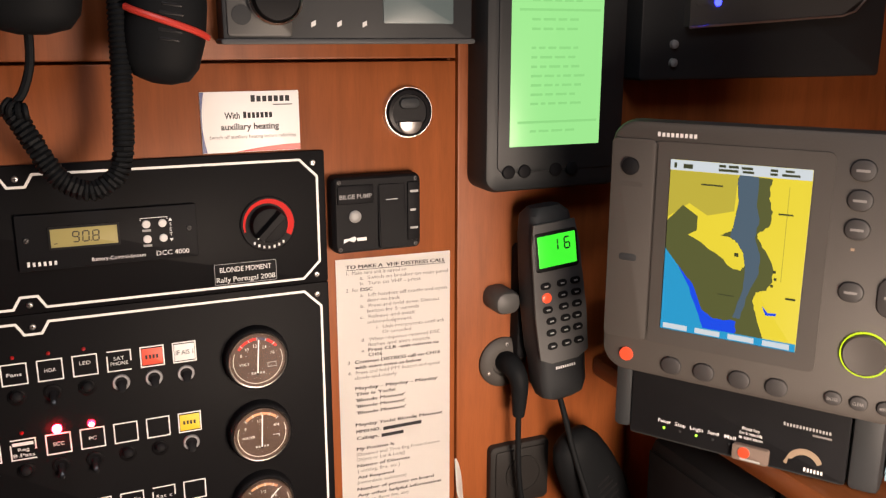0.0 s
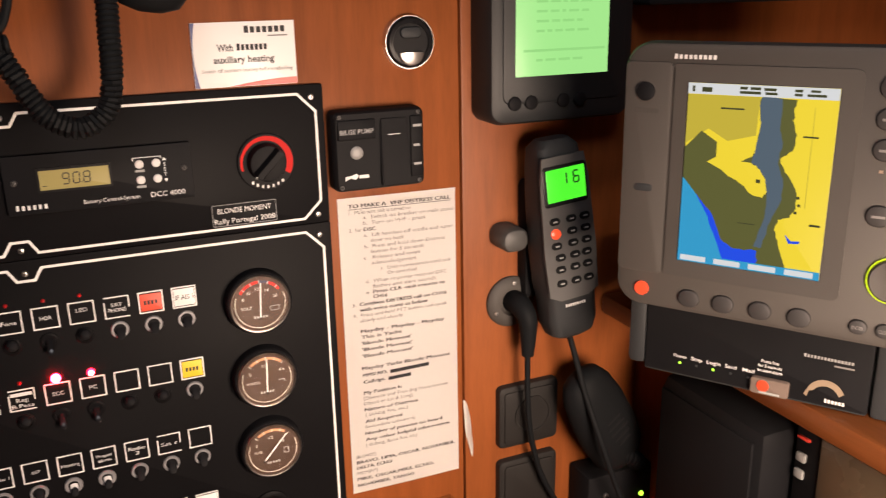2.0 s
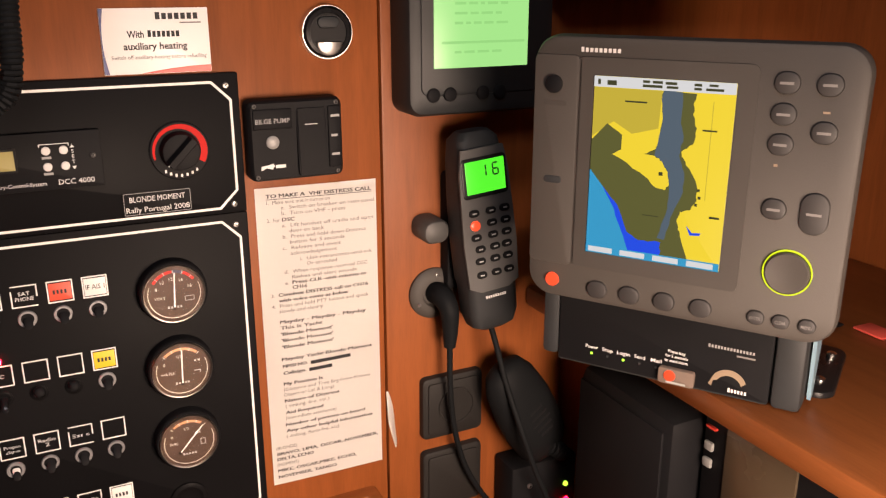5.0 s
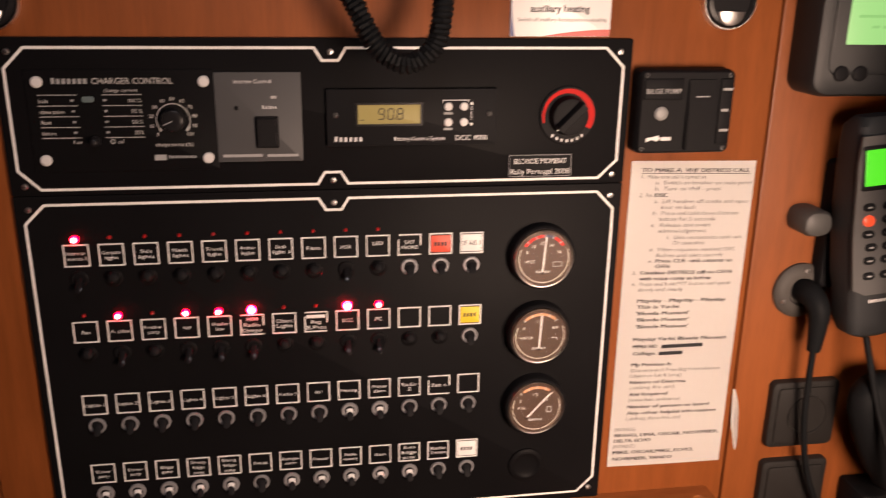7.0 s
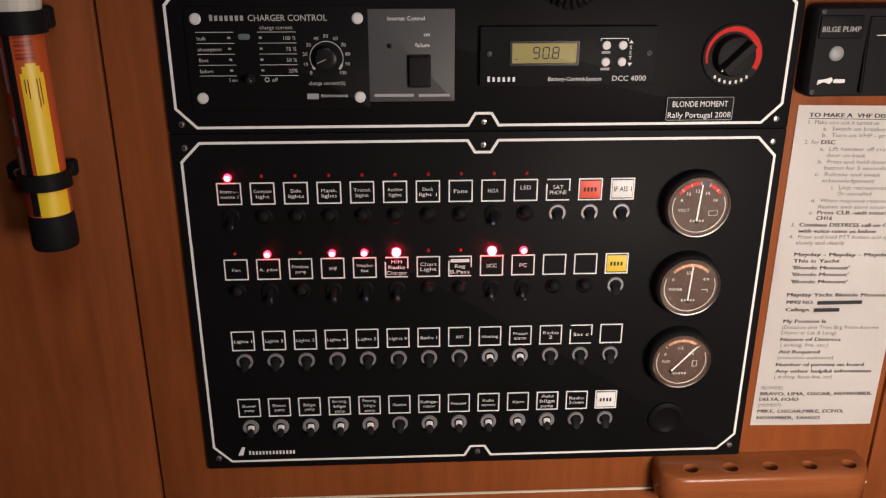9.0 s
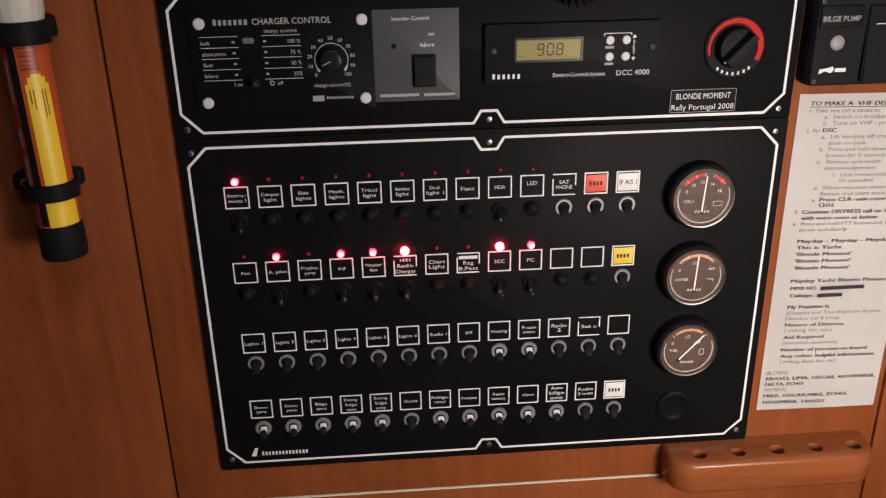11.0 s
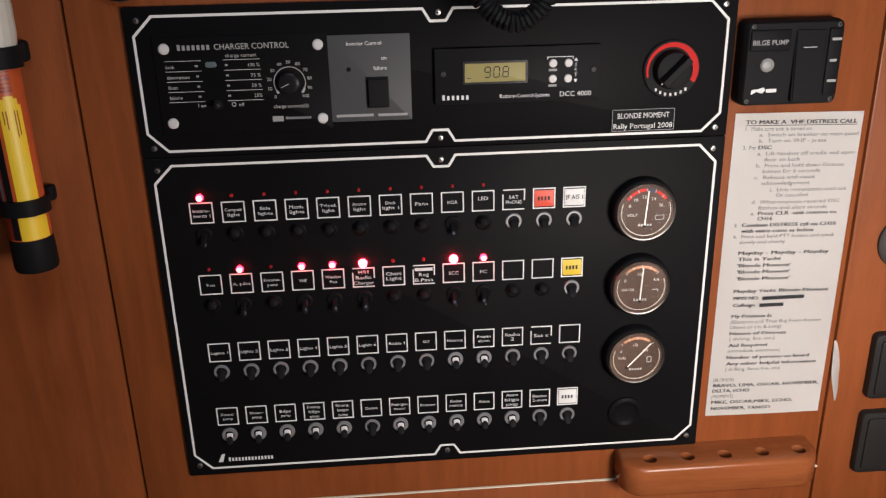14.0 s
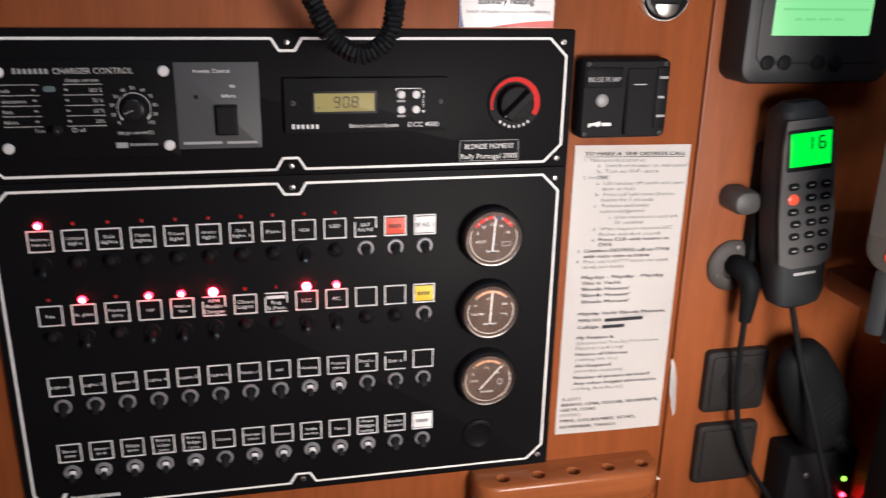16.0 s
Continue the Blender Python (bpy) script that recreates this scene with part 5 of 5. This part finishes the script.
# ---- black microphone and its box ----
fist_microphone(pose(0.5270, -0.042, 0.7430, 0, -30, 8) @ Matrix.Diagonal((0.98, 1.0, 1.42, 1)), "hand_microphone", "black hand microphone hanging beside the outlets")
mcord = thing("coiled_cord", (0.56, -0.05, 0.66), "black coiled cord of the hanging microphone", "cord")
part("coil", coil([(0.548, -0.048, 0.700), (0.562, -0.050, 0.690), (0.574, -0.046, 0.680), (0.578, -0.034, 0.672)], 0.0075, 0.0024, 0.0050), RUBBER, mcord)
modem = thing("network_box", (0.555, 0, 0.50), "black equipment box with green and red indicator lamps", "equipment box")
part("case", box(0.5140, 0.5990, -0.0420, -0.0003, 0.5000, 0.6700, 0.004), BLACK, modem)
part("lamp", lathe(0.5845, 0.6340, [(0.0030, -0.0415), (0.0028, -0.0440), (0.001, -0.0450)], 14), LED_GREEN, modem, "lit green lamp")
part("lamp", lathe(0.5865, 0.6130, [(0.0030, -0.0415), (0.0028, -0.0440), (0.001, -0.0450)], 14), LED_RED, modem, "lit red lamp")
screw(0.5365, 0.6440, -0.0420, modem, 0.0034)

# ---- chart plotter ----
PM = Matrix.Translation((0.475, -0.215, 1.118)) @ pose(0, 0, 0, 0, 0, -56.5)
plot = thing("chart_plotter", (0.067, 0.03, -0.180), "warm grey chart plotter showing a yellow and blue sea chart", "chart plotter", frame_of=PM)
bm = bmesh.new()
o = rr(0.2350, 0.2080, 0.020, 7, 0.0670, -0.0755)
loft(bm, [[(0.0670 + (x - 0.0670) * k, y, -0.0755 + (z + 0.0755) * k) for x, z in o] for k, y in ((0.80, 0.062), (0.90, 0.040), (0.975, 0.010), (1.0, 0.002), (0.998, -0.005), (0.985, -0.0092), (0.962, -0.0108))])
part("case", bm, CASE_GREY, plot)
F = -0.0110
part("screen_bezel", window_frame(0.0510, -0.0680, 0.1300, 0.1620, 0.0130, F + 0.002, F - 0.0008, 0.005), CASE_GREY_DARK, plot)
part("screen_surround", plate(0.0510, -0.0680, 0.1060, 0.1400, F + 0.002, F - 0.0003, 0.002, 0.0002), CASE_GREY_DARK, plot)
SW, SH, SYP = 0.1020, 0.1355, F - 0.0008


def ragged(pts, amount=0.006, cuts=4):
    """The same line with small bays and points along it."""
    out = []
    for (a, b), (p, q) in zip(pts, pts[1:]):
        for k in range(cuts):
            t, j = k / cuts, amount if k else 0.0
            out.append((a + (p - a) * t + random.uniform(-j, j), b + (q - b) * t + random.uniform(-j, j)))
    return out + [pts[-1]]


def chart(name, pts, level, material, parent):
    """A flat area of the chart, in fractions of the screen from its top left corner."""
    return part(name, flat([(u * SW, -v * SH) for u, v in pts], SYP - 0.0002 * level), material, parent, smooth=False)


screen = part("screen", plate(SW / 2, -SH / 2, SW, SH, F, SYP, 0.0005, 0.0001), MAP_LAND, plot, "lit colour chart screen")
coast_l = [(0.164, 0.421), (0.382, 0.507), (0.498, 0.577), (0.572, 0.589), (0.598, 0.557), (0.581, 0.488), (0.537, 0.435), (0.479, 0.408), (0.401, 0.402), (0.483, 0.37), (0.496, 0.337), (0.517, 0.196), (0.499, 0.105), (0.51, 0.059)]
coast_r = [(0.74, 0.065), (0.724, 0.123), (0.732, 0.182), (0.76, 0.241), (0.743, 0.327), (0.667, 0.37), (0.679, 0.401), (0.745, 0.473), (0.796, 0.547), (0.802, 0.625), (0.764, 0.681), (0.691, 0.696), (0.673, 0.753), (0.708, 0.832), (0.784, 0.985)]
chart("older_land", [(0.0, 0.06), (0.50, 0.06), (0.49, 0.26), (0.30, 0.30), (0.16, 0.24), (0.0, 0.33)], 1, MAP_LAND_OLD, screen)
chart("drying_area", [(0.001, 0.349), (0.113, 0.254), (0.229, 0.309), (0.229, 0.39)] + ragged(coast_l) + ragged(coast_r) + [(0.0, 0.985)], 2, MAP_DRYING, screen)
chart("river", ragged([(0.51, 0.059), (0.644, 0.061), (0.646, 0.203), (0.673, 0.286), (0.653, 0.393), (0.697, 0.477), (0.702, 0.588), (0.642, 0.708), (0.596, 0.863), (0.54, 0.86), (0.60, 0.69), (0.60, 0.56), (0.581, 0.488), (0.537, 0.435), (0.479, 0.408), (0.496, 0.337), (0.517, 0.196), (0.499, 0.105)], 0.005), 3, MAP_RIVER, screen)
chart("sea", [(0.0, 0.515), (0.149, 0.645), (0.229, 0.721), (0.292, 0.85), (0.386, 0.985), (0.0, 0.985)], 3, MAP_SEA, screen)
chart("deep_water", ragged([(0.10, 0.600), (0.149, 0.640), (0.228, 0.704), (0.31, 0.848), (0.40, 0.888), (0.568, 0.883), (0.573, 0.985), (0.345, 0.985), (0.270, 0.850), (0.205, 0.730)], 0.006), 4, MAP_DEEP, screen)
chart("spit", [(0.710, 0.700), (0.735, 0.690), (0.730, 0.790), (0.715, 0.780)], 3, MAP_LAND, screen)
chart("creek", [(0.745, 0.770), (0.790, 0.805), (0.850, 0.800), (0.845, 0.815), (0.775, 0.820)], 3, MAP_DEEP, screen)
chart("status_bar", [(0.0, 0.0), (1.0, 0.0), (1.0, 0.058), (0.0, 0.058)], 5, MAP_BAR, screen)
chart("key_bar", [(0.0, 0.955), (1.0, 0.955), (1.0, 1.0), (0.0, 1.0)], 5, MAP_SEA, screen)
for k in range(4):
    chart("key_label", [(0.02 + k * 0.25, 0.962), (0.21 + k * 0.25, 0.962), (0.21 + k * 0.25, 0.993), (0.02 + k * 0.25, 0.993)], 6, MAP_BAR, screen)
for u0, u1, v0, v1 in ((0.03, 0.05, 0.015, 0.045), (0.10, 0.17, 0.020, 0.045), (0.36, 0.41, 0.010, 0.024), (0.43, 0.50, 0.010, 0.024), (0.36, 0.50, 0.032, 0.046), (0.52, 0.60, 0.012, 0.026), (0.53, 0.61, 0.033, 0.046), (0.72, 0.77, 0.012, 0.026), (0.72, 0.77, 0.033, 0.046), (0.80, 0.92, 0.033, 0.046), (0.82, 0.88, 0.012, 0.024), (0.24, 0.40, 0.122, 0.131), (0.80, 0.90, 0.244, 0.253), (0.42, 0.54, 0.736, 0.741), (0.90, 0.97, 0.700, 0.712),
                       (0.80, 0.82, 0.56, 0.575), (0.81, 0.83, 0.60, 0.615), (0.79, 0.81, 0.64, 0.655), (0.52, 0.55, 0.49, 0.51)):
    chart("chart_print", [(u0, v0), (u1, v0), (u1, v1), (u0, v1)], 7, MAP_TEXT, screen)
chart("boundary_line", [(0.855, 0.10), (0.860, 0.10), (0.860, 0.62), (0.855, 0.62)], 2, MAP_LAND_OLD, screen)


def key(u, v, w, h, body=""):
    k = part("key", plate(u, v, w, h, F + 0.001, F - 0.0024, min(w, h) / 2 - 0.0002, 0.0018, 8), KEY_GREY, plot)
    if body == "#":
        bar(u - w * 0.26, u + w * 0.26, v - 0.0010, v + 0.0008, F - 0.0027, SOFT_INK, k)
    elif body:
        lettering(body, u, v - 0.0012, F - 0.0027, 0.0036, SOFT_INK, k, w * 0.62, 0.01, "CENTER")
    return k


for u, v in ((0.1336, 0.0022), (0.1600, 0.0022), (0.1336, -0.0186), (0.1600, -0.0290), (0.1338, -0.0390), (0.1345, -0.0840)):
    key(u, v, 0.0168, 0.0150, "#")
key(0.1606, -0.0842, 0.0190, 0.0295, "#")
for u, body in ((0.1310, "ENTER"), (0.1482, "CLEAR"), (0.1658, "MENU")):
    key(u, -0.1652, 0.0122, 0.0110, body)
for u in (0.0106, 0.0368, 0.0641, 0.0917):
    key(u, -0.1662, 0.0165, 0.0145)
part("trackpad", lathe(0.1483, -0.1280, [(0.0152, F + 0.001), (0.0152, F - 0.0030), (0.0140, F - 0.0042), (0.008, F - 0.0034), (0.002, F - 0.0030)], 40), CASE_GREY_DARK, plot)
part("light_ring", lathe(0.1483, -0.1280, [(0.0166, F + 0.001), (0.0166, F - 0.0018), (0.0158, F - 0.0018), (0.0158, F + 0.001)], 48, cap=False), GLOW_RING, plot, "glowing yellow-green ring")
part("power_lamp", lathe(-0.0275, -0.1640, [(0.0058, F + 0.001), (0.0056, F - 0.0016), (0.003, F - 0.0026), (0.001, F - 0.0027)], 24), LED_AMBER, plot, "glowing orange-red lamp")
word_mark(-0.0120, 0.0195, 0.0165, 0.0200, F - 0.0002, BUTTON_GREY, plot, 9, 0.66)
door = part("card_door", plate(-0.0305, -0.0680, 0.0360, 0.1640, F + 0.0015, F - 0.0010, 0.004, 0.001), CASE_GREY, plot)
part("hinge_groove", plate(-0.0112, -0.0680, 0.0022, 0.1580, F + 0.0012, F - 0.0008, 0.001, 0.0004), CASE_GREY_DARK, door)
part("door_lock", lathe(-0.0320, -0.0080, [(0.0070, F), (0.0068, F - 0.0030), (0.004, F - 0.0042), (0.001, F - 0.0044)], 24), BLACK, door)
part("door_slot", plate(-0.0308, -0.0816, 0.0150, 0.0060, F, F - 0.0015, 0.0028, 0.0006), CHARCOAL, door)
bar(-0.0400, -0.0220, -0.0240, -0.0205, F - 0.0013, CASE_GREY_DARK, door)
bar(0.1310, 0.1335, -0.0545, -0.0525, F - 0.0003, TAN_INK, plot)
bar(0.1575, 0.1620, -0.0165, -0.0150, F - 0.0003, TAN_INK, plot)

mount = thing("plotter_bracket", (0.10, 0.06, -0.250), "pale blue metal bracket on a black foot with two screws", "bracket", frame_of=PM)
bm = bmesh.new()
loft(bm, [[(x, y, z) for y, z in ((0.030, -0.172), (0.085, -0.172), (0.052, -0.2445), (0.040, -0.2445))] for x in (0.1675, 0.1705)])
part("arm", bm, BRACKET_BLUE, mount)
part("foot", plate(0.1600, -0.085, 0.050, 0.105, -0.2500, -0.2450, 0.014, 0.002), BLACK_GLOSS, mount)
foot = mount.children[-1]
for v in foot.data.vertices:
    x, y, z = v.co
    v.co = (x, 0.025 - z, y)
for x, y in ((0.1740, 0.140), (0.1720, 0.082)):
    part("bolt", loft(bmesh.new(), [[(x + r * math.cos(2 * math.pi * k / 16), y + r * math.sin(2 * math.pi * k / 16), z) for k in range(16)] for r, z in ((0.0042, -0.2450), (0.0042, -0.2428), (0.0026, -0.2418))]), CHROME, mount)

# ---- satellite terminal under the plotter ----
cap = thing("satellite_terminal", (0.06, 0.06, -0.2500), "dark grey satellite terminal with printed front and distress key", "satellite terminal", frame_of=PM)
part("case", box(-0.0340, 0.1420, 0.0215, 0.1300, -0.2495, -0.1850, 0.003), CHARCOAL, cap)
part("end_cheek", box(0.1430, 0.1660, 0.0190, 0.1300, -0.2495, -0.1850, 0.005), CHARCOAL, cap)
part("end_cheek", box(-0.0480, -0.0320, 0.0190, 0.1300, -0.2450, -0.1850, 0.005), CHARCOAL, cap)
part("front_panel", plate(0.0550, -0.2170, 0.1740, 0.0590, 0.022, 0.0200, 0.001, 0.0005), BLACK, cap)
TY = 0.0197
for k, body in enumerate(("Power", "Stop", "Login", "Send", "Mail")):
    u = -0.0017 + k * 0.0139
    lettering(body, u, -0.2318, TY, 0.0046, WHITE_INK, cap, 0.0028 * len(body) ** 0.85, 0.01, "CENTER")
    part("lamp", lathe(u, -0.2362, [(0.0011, TY + 0.0003), (0.0010, TY - 0.0005), (0.0004, TY - 0.0007)], 12), LED_GREEN if k in (0, 2) else CHARCOAL, cap)
for k, body in enumerate(("Press key", "for 5 seconds", "to send alarm")):
    lettering(body, 0.0700, -0.2205 - k * 0.0040, TY, 0.0038, WHITE_INK, cap, (0.014, 0.018, 0.019)[k], 0.008, "CENTER")
cover = part("key_cover", plate(0.0715, -0.2395, 0.0290, 0.0135, 0.0205, 0.0150, 0.002, 0.001), CLEAR_COVER, cap, "smoky clear key cover")
part("distress_key", lathe(0.0668, -0.2385, [(0.0048, 0.0152), (0.0046, 0.0140), (0.002, 0.0134), (0.001, 0.0133)], 20), LED_AMBER, cap, "glowing red key")
bar(0.0640, 0.0800, -0.2450, -0.2432, 0.0147, GREY_INK, cover)
word_mark(0.0940, 0.1300, -0.2085, -0.2056, TY, GREY_INK, cap, 15)
bar(0.1160, 0.1300, -0.2125, -0.2110, TY, SOFT_INK, cap)
word_mark(0.1120, 0.1270, -0.2434, -0.2400, TY, WHITE_INK, cap, 6)
bm = bmesh.new()
loft(bm, [[(x, y, z) for x, z in [(0.0965, -0.2395)] + arc(0.1120, -0.2385, 0.0138, 165, 20, 14) + arc(0.1120, -0.2400, 0.0102, 20, 150, 12) + [(0.1000, -0.2360), (0.0990, -0.2410)]] for y in (TY + 0.0002, TY - 0.0002)])
part("emblem", bm, TAN_INK, cap)

# ---- equipment under the ledge ----
spk = thing("black_speaker_box", (0.56, -0.17, 0.60), "black loudspeaker box under the ledge", "loudspeaker")
part("case", box(0.5450, 0.5990, -0.2500, -0.1080, 0.6000, 0.8240, 0.016), BLACK, spk)
part("grille", box(0.5425, 0.5455, -0.2400, -0.1180, 0.6150, 0.8100, 0.001), BLACK, spk)
cr = thing("console_radio", (0.59, -0.33, 0.70), "black console radio with an unlit brown display", "radio")
part("case", box(0.5760, 0.5995, -0.4600, -0.2540, 0.7000, 0.8440, 0.004), BLACK, cr)
part("display", box(0.5735, 0.5765, -0.3560, -0.2830, 0.7500, 0.8300, 0.001), LCD_BROWN, cr, "unlit brown display")
for y, z in ((-0.2640, 0.8030), (-0.2635, 0.7870), (-0.3770, 0.8120), (-0.3940, 0.8120), (-0.4110, 0.8120)):
    part("key", box(0.5725, 0.5765, y - 0.0048, y + 0.0048, z - 0.0042, z + 0.0042, 0.0014), LENS_GREY, cr)
part("key", box(0.5725, 0.5765, -0.2710, -0.2590, 0.8200, 0.8225, 0.0008), CARD_RED, cr)

# ---- unit above the plotter ----
top = thing("stereo_unit", (0.72, 0, 1.166), "black stereo unit with a silver edge line and blue lamp", "stereo")
part("case", plate(0.7250, 1.2520, 0.3250, 0.1700, -0.0003, -0.0400, 0.004, 0.002), BLACK_HAZED, top)
part("bevel_line", tube([(0.6120, -0.050, 1.2180), (0.8120, -0.050, 1.2310), (0.8300, -0.050, 1.2360), (0.8520, -0.050, 1.2560), (0.8560, -0.050, 1.3000)], 0.0012, 6), STEEL, top, "silver bevel line")
bm = bmesh.new()
prism([(0.6120, 1.2190), (0.8120, 1.2315), (0.8520, 1.2560), (0.8560, 1.3000), (0.6120, 1.3000)], -0.039, -0.0490, bm)
part("fascia", bm, DARK_GREY, top)
part("lamp", lathe(0.6450, 1.2425, [(0.0040, -0.0485), (0.0038, -0.0505), (0.001, -0.0515)], 16), LED_BLUE, top, "lit blue lamp")
part("slot", plate(0.6280, 1.2440, 0.0180, 0.0100, -0.0485, -0.0500, 0.001, 0.0004), DARK_GREY, top)
for z in (1.2020, 1.1840):
    part("stud", lathe(0.6010, z, [(0.0045, -0.039), (0.0042, -0.0435), (0.002, -0.0450)], 18), LENS_GREY, top)

disk = thing("memory_card", (0.78, -0.25, 0.868), "coral red memory card beside a black card on the ledge", "memory card")
part("card", box(0.7640, 0.7880, -0.2750, -0.2430, 0.8685, 0.8710, 0.001), CARD_DISK, disk)
disk2 = thing("memory_card", (0.76, -0.20, 0.868), "black memory card lying on the ledge", "memory card")
part("card", box(0.7360, 0.7620, -0.2350, -0.1980, 0.8685, 0.8710, 0.001), BLACK, disk2)
